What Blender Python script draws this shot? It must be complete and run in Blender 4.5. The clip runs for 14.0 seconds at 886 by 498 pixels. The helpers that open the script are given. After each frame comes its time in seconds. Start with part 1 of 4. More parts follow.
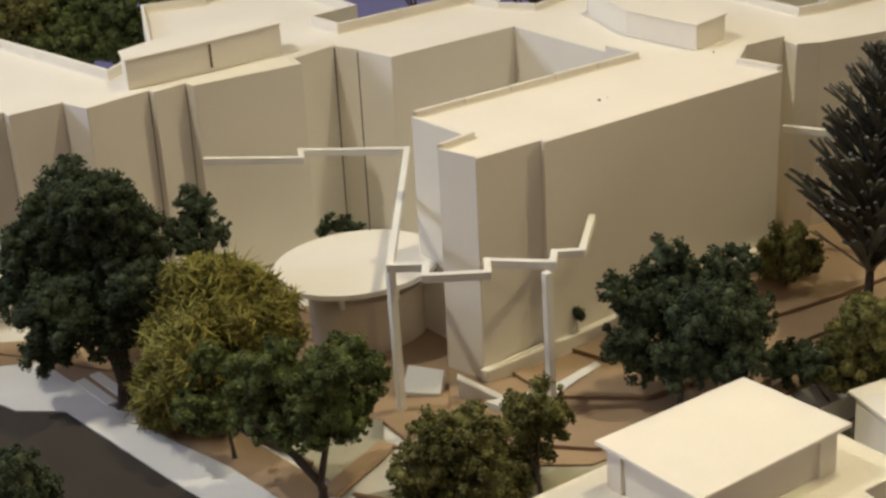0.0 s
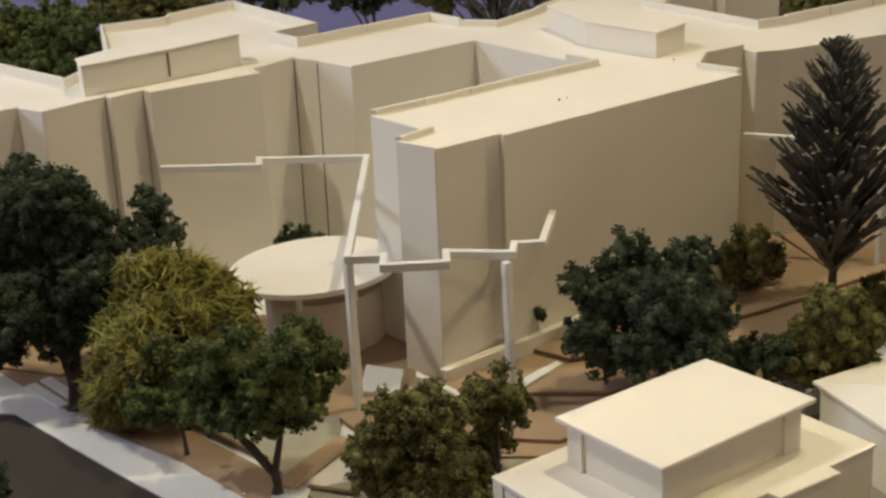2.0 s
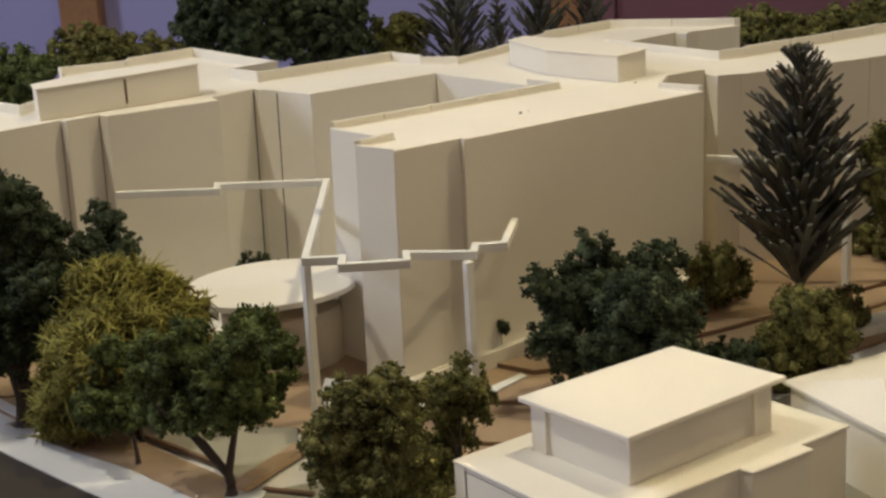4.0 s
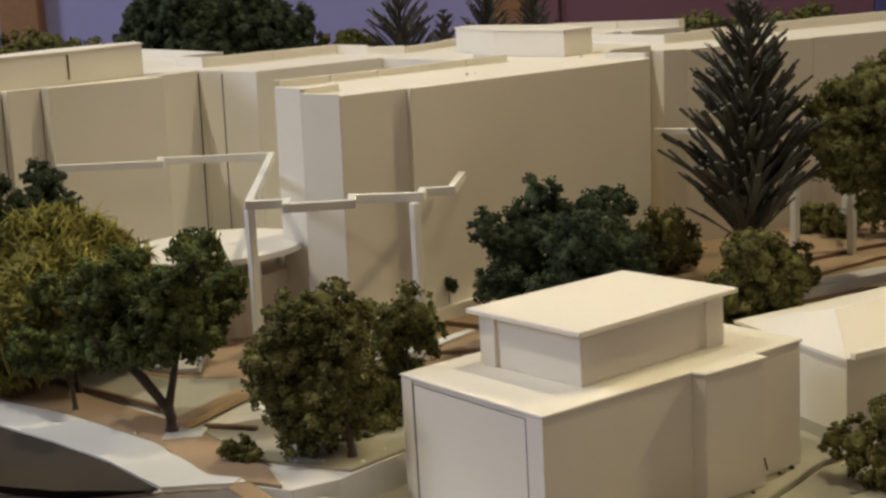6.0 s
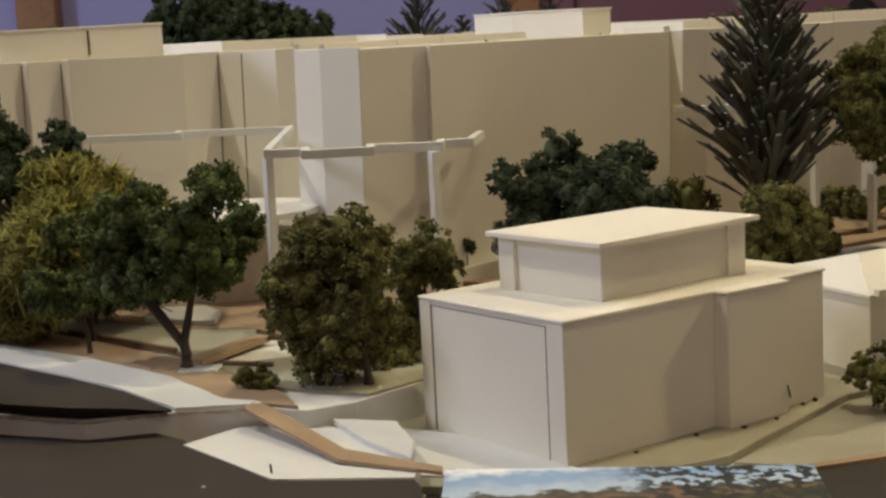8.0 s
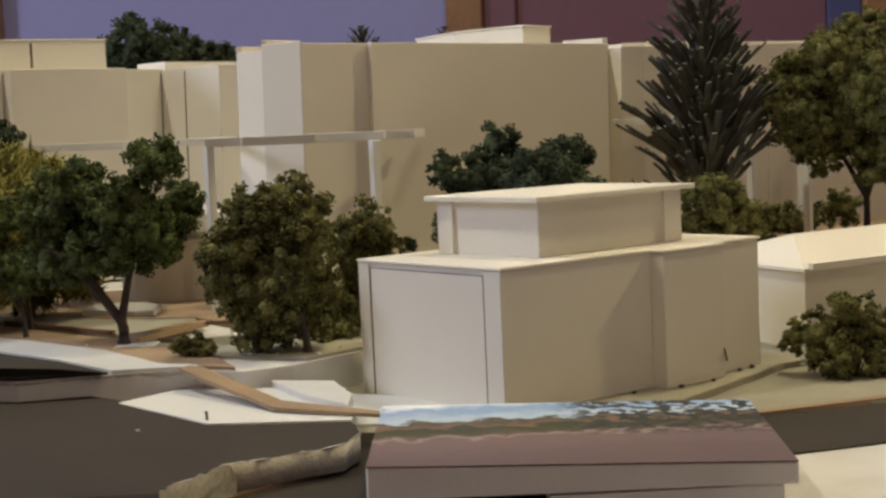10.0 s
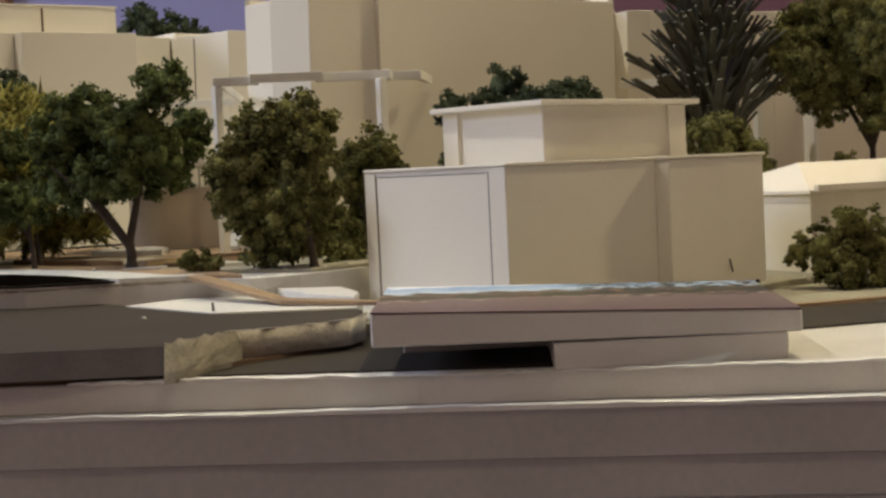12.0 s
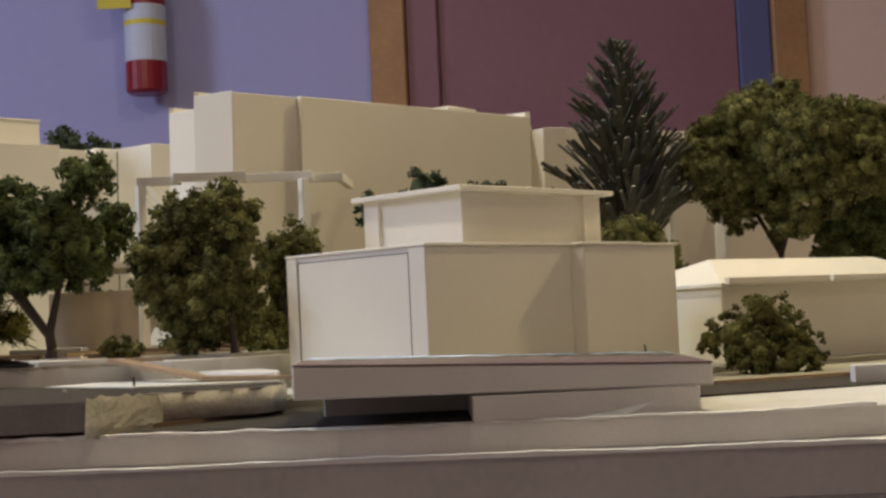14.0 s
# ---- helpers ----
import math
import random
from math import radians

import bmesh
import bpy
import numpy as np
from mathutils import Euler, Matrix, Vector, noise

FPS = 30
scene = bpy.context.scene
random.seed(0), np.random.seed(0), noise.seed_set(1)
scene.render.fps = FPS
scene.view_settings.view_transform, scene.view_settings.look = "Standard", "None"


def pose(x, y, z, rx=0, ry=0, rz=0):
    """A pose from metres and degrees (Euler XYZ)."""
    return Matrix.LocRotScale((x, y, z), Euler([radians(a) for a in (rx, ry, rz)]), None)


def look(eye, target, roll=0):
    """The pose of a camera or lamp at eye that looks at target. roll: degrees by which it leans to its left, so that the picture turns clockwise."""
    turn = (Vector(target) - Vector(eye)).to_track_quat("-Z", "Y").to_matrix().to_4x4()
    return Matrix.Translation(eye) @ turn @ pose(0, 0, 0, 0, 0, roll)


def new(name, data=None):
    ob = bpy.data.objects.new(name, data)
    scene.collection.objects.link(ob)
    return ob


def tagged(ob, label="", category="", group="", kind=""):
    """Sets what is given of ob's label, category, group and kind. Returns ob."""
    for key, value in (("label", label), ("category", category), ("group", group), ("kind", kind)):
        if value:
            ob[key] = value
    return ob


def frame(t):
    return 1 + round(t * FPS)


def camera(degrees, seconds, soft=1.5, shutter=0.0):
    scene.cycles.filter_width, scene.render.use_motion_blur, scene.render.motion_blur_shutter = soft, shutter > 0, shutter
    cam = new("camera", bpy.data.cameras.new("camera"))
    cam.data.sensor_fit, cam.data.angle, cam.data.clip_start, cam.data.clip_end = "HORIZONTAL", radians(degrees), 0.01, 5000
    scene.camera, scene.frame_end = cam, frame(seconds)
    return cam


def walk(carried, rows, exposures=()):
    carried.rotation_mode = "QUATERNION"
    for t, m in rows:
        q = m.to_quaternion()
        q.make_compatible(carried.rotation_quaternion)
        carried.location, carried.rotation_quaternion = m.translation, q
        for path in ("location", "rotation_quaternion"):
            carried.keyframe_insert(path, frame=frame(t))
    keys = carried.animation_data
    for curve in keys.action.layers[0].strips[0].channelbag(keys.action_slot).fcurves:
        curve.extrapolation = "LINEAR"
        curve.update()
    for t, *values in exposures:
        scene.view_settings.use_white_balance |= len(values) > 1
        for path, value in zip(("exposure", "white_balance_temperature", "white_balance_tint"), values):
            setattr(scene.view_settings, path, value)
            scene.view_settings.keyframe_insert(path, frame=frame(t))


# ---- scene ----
cam = camera(33.4, 14.0, soft=2.7)
PATH = [
    (0, (-0.3301, -0.365, 0.4282), (0.891, 1.5167, -0.5319), -3.9),
    (0.5, (-0.3289, -0.3663, 0.4148), (0.9061, 1.5036, -0.549), -3.9),
    (1, (-0.3313, -0.365, 0.4026), (0.924, 1.4964, -0.5539), -3.6),
    (1.5, (-0.3314, -0.3662, 0.3843), (0.9326, 1.4958, -0.5612), -3.5),
    (2, (-0.333, -0.3722, 0.3782), (0.9681, 1.5169, -0.4538), -3.4),
    (2.5, (-0.3355, -0.3733, 0.3623), (1.0026, 1.5222, -0.3953), -3.2),
    (3, (-0.3342, -0.3733, 0.3453), (1.0235, 1.5246, -0.3672), -3.2),
    (5.5, (-0.3395, -0.3791, 0.2538), (1.1178, 1.5066, -0.2708), -3.2),
    (6, (-0.3419, -0.379, 0.2342), (1.144, 1.4953, -0.2477), -3.1),
    (6.5, (-0.3458, -0.3824, 0.2269), (1.1606, 1.4882, -0.2025), -2.9),
    (7, (-0.347, -0.3824, 0.2123), (1.1683, 1.4938, -0.1598), -2.7),
    (7.5, (-0.3494, -0.3822, 0.194), (1.1451, 1.5148, -0.1586), -2.8),
    (8, (-0.3494, -0.381, 0.1732), (1.1346, 1.5215, -0.1867), -2.8),
    (10.5, (-0.356, -0.3891, 0.1086), (1.2216, 1.4649, -0.0561), -2.7),
    (11, (-0.3572, -0.3891, 0.0927), (1.1961, 1.4885, -0.0488), -2.8),
    (11.5, (-0.3559, -0.3879, 0.0732), (1.1868, 1.4964, -0.0671), -2.8),
    (12, (-0.3586, -0.3927, 0.0659), (1.2028, 1.4771, -0.0598), -2.7),
    (12.5, (-0.3613, -0.3962, 0.0537), (1.2491, 1.4352, -0.0024), -2.7),
    (13, (-0.3636, -0.3948, 0.039), (1.2874, 1.4011, 0.0805), -2.4),
    (13.5, (-0.3664, -0.3995, 0.039), (1.3031, 1.3781, 0.1183), -2.5),
    (14, (-0.3664, -0.3995, 0.039), (1.303, 1.3757, 0.1586), -2.6),
]
walk(cam, [(t, look(eye, target, roll)) for t, eye, target, roll in PATH], exposures=((0, -0.12), (3, -0.17), (8, -0.16), (11, 0.0), (14, 0.10)))

# ---- light ----
world = bpy.data.worlds.new("room_air")
world.use_nodes = True
world.node_tree.nodes["Background"].inputs[0].default_value = (0.55, 0.55, 0.75, 1)
world.node_tree.nodes["Background"].inputs[1].default_value = 0.02
scene.world = world


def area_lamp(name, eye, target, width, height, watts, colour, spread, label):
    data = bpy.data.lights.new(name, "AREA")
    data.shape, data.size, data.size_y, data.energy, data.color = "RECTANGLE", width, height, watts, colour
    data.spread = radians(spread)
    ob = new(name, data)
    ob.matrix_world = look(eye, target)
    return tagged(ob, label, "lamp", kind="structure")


MODEL = (0.15, 0.2, 0.08)
area_lamp("spot_behind", (-0.45, 0.60, 1.25), MODEL, 0.06, 0.06, 7.6, (1.0, 0.94, 0.77), 180, "warm white spotlight above the back of the model")
area_lamp("spot_above", (0.55, 0.10, 1.45), MODEL, 0.05, 0.05, 8.6, (1.0, 0.87, 0.58), 180, "warm spotlight high above the model")
area_lamp("spot_right", (1.20, -0.30, 1.20), (-0.02, 0.06, 0.05), 0.06, 0.06, 0.40, (1.0, 0.83, 0.46), 34, "warm spotlight beside the model table")
area_lamp("spot_front", (-0.36, -0.85, 1.10), MODEL, 0.05, 0.05, 1.2, (1.0, 0.85, 0.53), 180, "warm spotlight in front of the model")
area_lamp("window_light", (-1.90, 2.12, 1.28), (0.1, 0.3, 0.08), 0.8, 0.7, 36.0, (0.66, 0.74, 1.0), 180, "cool daylight from the window")
# Added soft fill behind the camera; no such ceiling light is known.
area_lamp("fill_panel", (-0.5, -1.0, 1.9), (0.2, 0.3, 0), 1.2, 1.2, 1.4, (1.0, 0.87, 0.70), 180, "soft warm fill added behind the camera")

# ---- materials ----


def material(name, colour, rough=0.7, vary=0.12, scale=60.0, fine=900.0, bump=0.12, island=0.0, objvar=0.0, second=None, metal=0.0, stain=0.0, spec=0.5):
    m = bpy.data.materials.new(name)
    m.use_nodes = True
    n, l = m.node_tree.nodes, m.node_tree.links
    b = n["Principled BSDF"]
    b.inputs["Roughness"].default_value, b.inputs["Metallic"].default_value = rough, metal
    b.inputs["Specular IOR Level"].default_value = spec
    tc = n.new("ShaderNodeTexCoord")
    geo = n.new("ShaderNodeNewGeometry")
    no = n.new("ShaderNodeTexNoise")
    no.inputs["Scale"].default_value, no.inputs["Detail"].default_value = scale, 5
    fi = n.new("ShaderNodeTexNoise")
    fi.inputs["Scale"].default_value, fi.inputs["Detail"].default_value = fine, 3
    l.new(geo.outputs["Position"], no.inputs["Vector"])
    l.new(geo.outputs["Position"], fi.inputs["Vector"])
    add = n.new("ShaderNodeMath")
    add.operation = "ADD"
    half = n.new("ShaderNodeMath")
    half.operation = "MULTIPLY"
    half.inputs[1].default_value = 0.6
    l.new(fi.outputs[0], half.inputs[0])
    l.new(no.outputs[0], add.inputs[0])
    l.new(half.outputs[0], add.inputs[1])
    last = add
    for amount, node, socket in ((island, geo, "Random Per Island"), (objvar, None, "")):
        if amount:
            src = node or n.new("ShaderNodeObjectInfo")
            mu = n.new("ShaderNodeMath")
            mu.operation = "MULTIPLY_ADD"
            mu.inputs[1].default_value = amount
            l.new(src.outputs[socket or "Random"], mu.inputs[0])
            l.new(last.outputs[0], mu.inputs[2])
            last = mu
    ramp = n.new("ShaderNodeMapRange")
    lo_v, hi_v = (0.45, 1.15 + island + objvar) if not island else (0.72, 0.98 + island)
    ramp.inputs[1].default_value, ramp.inputs[2].default_value = lo_v, hi_v
    l.new(last.outputs[0], ramp.inputs[0])
    mix = n.new("ShaderNodeMix")
    mix.data_type = "RGBA"
    dark = [c * (1 - vary) for c in colour]
    lite = second or [min(1, c * (1 + vary)) for c in colour]
    mix.inputs[6].default_value, mix.inputs[7].default_value = (*dark, 1), (*lite, 1)
    l.new(ramp.outputs[0], mix.inputs[0])
    out = mix.outputs[2]
    if stain:
        st = n.new("ShaderNodeTexNoise")
        st.inputs["Scale"].default_value, st.inputs["Detail"].default_value = scale * 0.4, 6
        l.new(geo.outputs["Position"], st.inputs["Vector"])
        sr = n.new("ShaderNodeMapRange")
        sr.inputs[1].default_value, sr.inputs[2].default_value, sr.inputs[4].default_value = 0.56, 0.72, stain
        l.new(st.outputs[0], sr.inputs[0])
        m2 = n.new("ShaderNodeMix")
        m2.data_type = "RGBA"
        m2.inputs[7].default_value = (colour[0] * 0.72, colour[1] * 0.66, colour[2] * 0.55, 1)
        l.new(sr.outputs[0], m2.inputs[0])
        l.new(out, m2.inputs[6])
        out = m2.outputs[2]
    l.new(out, b.inputs["Base Color"])
    if bump:
        bp = n.new("ShaderNodeBump")
        bp.inputs["Strength"].default_value, bp.inputs["Distance"].default_value = bump, 0.0006
        l.new(add.outputs[0], bp.inputs["Height"])
        l.new(bp.outputs[0], b.inputs["Normal"])
    return m


BOARD = material("cream_card", (0.78, 0.74, 0.64), 0.62, 0.05, 22, 700, 0.06, objvar=0.25, stain=0.10)
ROOFCARD = material("cream_roof_card", (0.80, 0.76, 0.67), 0.6, 0.04, 18, 600, 0.05, stain=0.08)
FOAM = material("white_foam_board", (0.68, 0.665, 0.63), 0.75, 0.08, 60, 1200, 0.25, stain=0.25)
CUTFOAM = material("torn_foam_edge", (0.50, 0.46, 0.38), 0.9, 0.35, 120, 900, 0.9, stain=0.5)
WALKCARD = material("white_path_card", (0.68, 0.68, 0.66), 0.6, 0.05, 40, 700, 0.05, stain=0.12)
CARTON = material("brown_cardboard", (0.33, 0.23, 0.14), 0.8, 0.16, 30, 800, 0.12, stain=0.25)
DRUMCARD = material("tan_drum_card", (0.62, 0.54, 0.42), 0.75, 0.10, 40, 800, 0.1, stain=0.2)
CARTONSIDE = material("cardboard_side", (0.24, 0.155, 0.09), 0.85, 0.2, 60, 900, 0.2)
CARTONEDGE = material("dark_cardboard_edge", (0.16, 0.10, 0.06), 0.9, 0.2, 80, 900, 0.2)
ROADCARD = material("dark_road_paper", (0.040, 0.033, 0.026), 0.85, 0.18, 25, 1000, 0.1, stain=0.2, spec=0.3)
GREYCARD = material("grey_green_lawn_card", (0.34, 0.32, 0.245), 0.8, 0.12, 40, 900, 0.15, stain=0.3)
BASEWOOD = material("brown_layered_base", (0.46, 0.44, 0.435), 0.7, 0.15, 20, 400, 0.1)
# Raised road's left front side, darkened for the shadow it stands in.
SHADESIDE = material("shaded_foam_side", (0.20, 0.19, 0.19), 0.85, 0.2, 60, 900, 0.3, stain=0.3)
# Dark colour for joints; on the house it holds the seam gaps' shade.
SEAMDARK = material("shaded_joint", (0.16, 0.14, 0.12), 0.9, 0.2, 60, 900, 0.1)
BEAM = material("white_strip", (0.76, 0.75, 0.70), 0.6, 0.05, 60, 900, 0.05)
TRUNK = material("dark_trunk", (0.045, 0.032, 0.025), 0.85, 0.3, 200, 1500, 0.5)
DKGREEN = material("dark_green_foam", (0.032, 0.046, 0.026), 0.95, 0.45, 95, 700, 0.2, island=0.22, second=(0.105, 0.132, 0.075), spec=0.15)
MIDGREEN = material("mid_green_foam", (0.055, 0.076, 0.026), 0.95, 0.45, 95, 700, 0.2, island=0.22, second=(0.185, 0.225, 0.080), spec=0.15)
OLIVE = material("olive_foam", (0.085, 0.084, 0.027), 0.95, 0.45, 95, 700, 0.2, island=0.22, second=(0.255, 0.25, 0.09), spec=0.15)
YELLOW = material("yellow_green_lichen", (0.13, 0.12, 0.03), 0.95, 0.25, 95, 700, 0.2, island=0.3, second=(0.38, 0.35, 0.095), spec=0.15)
NEEDLE = material("dark_needle_strip", (0.026, 0.028, 0.020), 0.5, 0.35, 150, 1200, 0.3, objvar=0.6, second=(0.12, 0.115, 0.085))
WALLPAINT = material("lavender_wall_paint", (0.44, 0.43, 0.72), 0.7, 0.05, 1.5, 60, 0.03)
DOORPAINT = material("maroon_door_panel", (0.26, 0.12, 0.15), 0.5, 0.10, 2, 60, 0.03)
TRIMWOOD = material("varnished_wood_trim", (0.40, 0.21, 0.09), 0.4, 0.25, 8, 90, 0.05)
BLUEPAINT = material("blue_strip_paint", (0.10, 0.11, 0.26), 0.6, 0.08, 2, 60, 0.02)
PINKWALL = material("tan_wall_paint", (0.78, 0.58, 0.48), 0.7, 0.06, 2, 60, 0.02)
FLOORMAT = material("dark_carpet", (0.12, 0.10, 0.10), 0.9, 0.2, 10, 300, 0.2)
CEILMAT = material("white_ceiling", (0.70, 0.68, 0.64), 0.8, 0.05, 3, 60, 0.02)
REDPAINT = material("red_enamel", (0.28, 0.012, 0.02), 0.25, 0.08, 20, 100, 0.0)
LABELWHITE = material("white_label", (0.62, 0.66, 0.76), 0.5, 0.05, 30, 200, 0.0)
TAGYELLOW = material("yellow_tag", (0.75, 0.62, 0.06), 0.5, 0.05, 30, 200, 0.0)
BLACK = material("black_plastic", (0.02, 0.02, 0.02), 0.4, 0.1, 30, 200, 0.0)

# ---- mesh helpers ----


def link_mesh(name, bm, mat, parent=None, label=""):
    me = bpy.data.meshes.new(name)
    bm.to_mesh(me)
    bm.free()
    for m in (mat if isinstance(mat, (list, tuple)) else [mat]):
        me.materials.append(m)
    ob = new(name, me)
    if parent is not None:
        ob.parent = parent
    if label:
        ob["label"] = label
    return ob


part = link_mesh


def empty(name, label, category, at=(0, 0, 0), group="", kind=""):
    ob = new(name)
    ob.location = at
    ob.empty_display_size = 0.01
    return tagged(ob, label, category, group, kind)


def soften(bm, w):
    if w:
        bmesh.ops.bevel(bm, geom=[e for e in bm.edges if len(e.link_faces) == 2 and e.calc_face_angle(0) > 0.5], offset=w, segments=1, affect="EDGES", clamp_overlap=True)


def prism(poly, z0, z1, bevel=0.0, side=None):
    """An upright prism on a plan outline; z0 and z1 may be numbers or one value a corner. side: material index of the sides."""
    bm = bmesh.new()
    n = len(poly)
    za = z0 if isinstance(z0, (list, tuple)) else [z0] * n
    zb = z1 if isinstance(z1, (list, tuple)) else [z1] * n
    lo = [bm.verts.new((p[0], p[1], z)) for p, z in zip(poly, za)]
    hi = [bm.verts.new((p[0], p[1], z)) for p, z in zip(poly, zb)]
    bm.faces.new(lo[::-1])
    bm.faces.new(hi)
    for i in range(n):
        f = bm.faces.new((lo[i], lo[(i + 1) % n], hi[(i + 1) % n], hi[i]))
        if side is not None:
            f.material_index = side
    bmesh.ops.recalc_face_normals(bm, faces=bm.faces)
    soften(bm, bevel)
    return bm


def box(x0, y0, z0, x1, y1, z1, bevel=0.0):
    return prism([(x0, y0), (x1, y0), (x1, y1), (x0, y1)], z0, z1, bevel)


def strip(a, b, w, z0, z1, bevel=0.0):
    """A bar on the plan from a to b, w wide."""
    a, b = Vector(a), Vector(b)
    d = (b - a).normalized()
    s = Vector((-d.y, d.x)) * w / 2
    return prism([a - s, b - s, b + s, a + s], z0, z1, bevel)


def tube(points, radii, sides=8):
    bm = bmesh.new()
    rings = []
    for i, (p, r) in enumerate(zip(points, radii)):
        p = Vector(p)
        q = Vector(points[min(i + 1, len(points) - 1)]) - Vector(points[max(i - 1, 0)])
        rot = q.to_track_quat("Z", "Y").to_matrix()
        rings.append([bm.verts.new(p + rot @ Vector((r * math.cos(k * 2 * math.pi / sides), r * math.sin(k * 2 * math.pi / sides), 0))) for k in range(sides)])
    for a, b in zip(rings, rings[1:]):
        for k in range(sides):
            bm.faces.new((a[k], a[(k + 1) % sides], b[(k + 1) % sides], b[k]))
    bm.faces.new(rings[0][::-1])
    bm.faces.new(rings[-1])
    return bm


def wavy(poly, step=0.006, amp=0.0008, seed=0):
    """A hand-cut outline: the same polygon with small unevenness along its sides."""
    rnd = random.Random(seed)
    out = []
    for i, p in enumerate(poly):
        a, b = Vector(p), Vector(poly[(i + 1) % len(poly)])
        k = max(1, min(60, int((b - a).length / step)))
        d = (b - a).normalized()
        for j in range(k):
            q = a + (b - a) * j / k + Vector((-d.y, d.x)) * (rnd.uniform(-amp, amp) if j else 0)
            out.append((q.x, q.y))
    return out


# ---- room ----
FWD = Vector((0.684, 0.7276)).normalized()
SIDE = Vector((FWD.y, -FWD.x))
EYE2 = Vector((-0.366, -0.40))
FLOOR_Z, CEIL_Z = -0.80, 2.3


def room_pt(side, depth):
    p = EYE2 + SIDE * side + FWD * depth
    return (p.x, p.y)


def room_box(s0, s1, d0, d1, z0, z1, bevel=0.0):
    return prism([room_pt(s0, d0), room_pt(s1, d0), room_pt(s1, d1), room_pt(s0, d1)], z0, z1, bevel)


WALL_D = 3.0
tagged(link_mesh("floor", room_box(-3, 3, -1.5, WALL_D + 0.2, FLOOR_Z - 0.05, FLOOR_Z), FLOORMAT), "dark carpet floor of the room", "floor", kind="structure")
tagged(link_mesh("ceiling", room_box(-3, 3, -1.5, WALL_D + 0.2, CEIL_Z, CEIL_Z + 0.05), CEILMAT), "plain white ceiling of the room", "ceiling", kind="structure")
tagged(link_mesh("wall_back", room_box(-3, 3, WALL_D, WALL_D + 0.1, FLOOR_Z, CEIL_Z), WALLPAINT), "lavender painted wall behind the model", "wall", kind="structure")
tagged(link_mesh("wall_left", room_box(-3.1, -3, -1.5, WALL_D + 0.1, FLOOR_Z, CEIL_Z), PINKWALL), "plain tan painted side wall", "wall", kind="structure")
tagged(link_mesh("wall_right", room_box(3, 3.1, -1.5, WALL_D + 0.1, FLOOR_Z, CEIL_Z), PINKWALL), "plain tan painted side wall", "wall", kind="structure")
tagged(link_mesh("wall_front", room_box(-3, 3, -1.6, -1.5, FLOOR_Z, CEIL_Z), PINKWALL), "plain tan painted wall", "wall", kind="structure")
for s0, s1, name, mat, t, label in (
        (-0.130, -0.057, "trim", TRIMWOOD, 0.04, "varnished wooden door casing"),
        (-0.057, 0.010, "trim", DOORPAINT, 0.025, "dark brown inner door jamb"),
        (0.620, 0.687, "trim", BLUEPAINT, 0.02, "dark blue painted strip beside the casing"),
        (0.687, 0.757, "trim", TRIMWOOD, 0.04, "varnished wooden door casing"),
        (-1.115, -1.03, "trim", TRIMWOOD, 0.04, "varnished wooden wall post")):
    tagged(link_mesh(name, room_box(s0, s1, WALL_D - t, WALL_D, FLOOR_Z, 1.5, 0.004), mat), label, "trim", kind="structure")
tagged(link_mesh("door_1", room_box(0.010, 0.620, WALL_D - 0.012, WALL_D, FLOOR_Z, 1.45, 0.003), DOORPAINT), "closed maroon door in the back wall", "door", kind="structure")
knob = empty("door_handle_set", "round dark knob on the closed maroon door", "door knob")
kx, ky = room_pt(0.563, WALL_D - 0.018)
bx_, by_ = room_pt(0.563, WALL_D - 0.0125)
part("rosette", tube([(bx_, by_, 0.165), (kx, ky, 0.165)], [0.030, 0.028], 20), BLACK, knob, "dark round rosette")
kx2, ky2 = room_pt(0.575, WALL_D - 0.055)
part("knob", tube([(kx, ky, 0.165), (kx2, ky2, 0.165), (kx2 + 0.004, ky2 - 0.004, 0.165)], [0.008, 0.015, 0.012], 20), BLACK, knob, "dark knob")
tagged(link_mesh("wall_panel", room_box(0.757, 2.2, WALL_D - 0.012, WALL_D, FLOOR_Z, CEIL_Z - 0.01), PINKWALL), "tan painted wall beside the door", "wall", kind="structure")

# ---- model base ----
LFRONT = [(-0.42, 0.246), (-0.184, -0.002), (-0.102, -0.090), (-0.026, -0.172), (0.20, -0.415)]
AFRONT = [(-0.40, 0.235), (-0.174, -0.002), (-0.097, -0.085), (-0.046, -0.138), (-0.020, -0.164), (0.004, -0.182), (0.21, -0.39)]
BACK = [(0.95, -0.30), (0.95, 0.95), (-0.40, 0.95)]
tagged(link_mesh("base_board", prism(wavy(LFRONT + BACK, 0.02, 0.0003, 1), -0.012, 0.0020, side=1), [FOAM, BASEWOOD]), "white foam board base sheet with dark edge", "base board", kind="structure")
for i, (dz, inset) in enumerate(((-0.024, 0.0012), (-0.036, 0.0016), (-0.048, 0.0012), (-0.075, 0.0016))):
    q = [(x + inset, y + inset) for x, y in LFRONT]
    top = (-0.012, -0.024, -0.036, -0.048)[i]
    tagged(link_mesh("base_layer", prism(q + BACK, dz, top, 0.0006), BASEWOOD), "brown layer of the stacked model base", "base board", kind="structure")
table = empty("table", "dark table under the architectural model", "table", (0.2, 0.2, FLOOR_Z))
table.location = (0, 0, 0)
part("tabletop", prism([(-0.55, 0.30), (0.22, -0.52), (1.1, -0.40), (1.1, 1.1), (-0.55, 1.1)], -0.105, -0.075, 0.004), BASEWOOD, table)
for x, y in ((-0.4, 0.4), (0.2, -0.35), (1.0, -0.3), (1.0, 1.0), (-0.4, 1.0)):
    part("leg", box(x - 0.03, y - 0.03, FLOOR_Z, x + 0.03, y + 0.03, -0.105, 0.004), BASEWOOD, table)

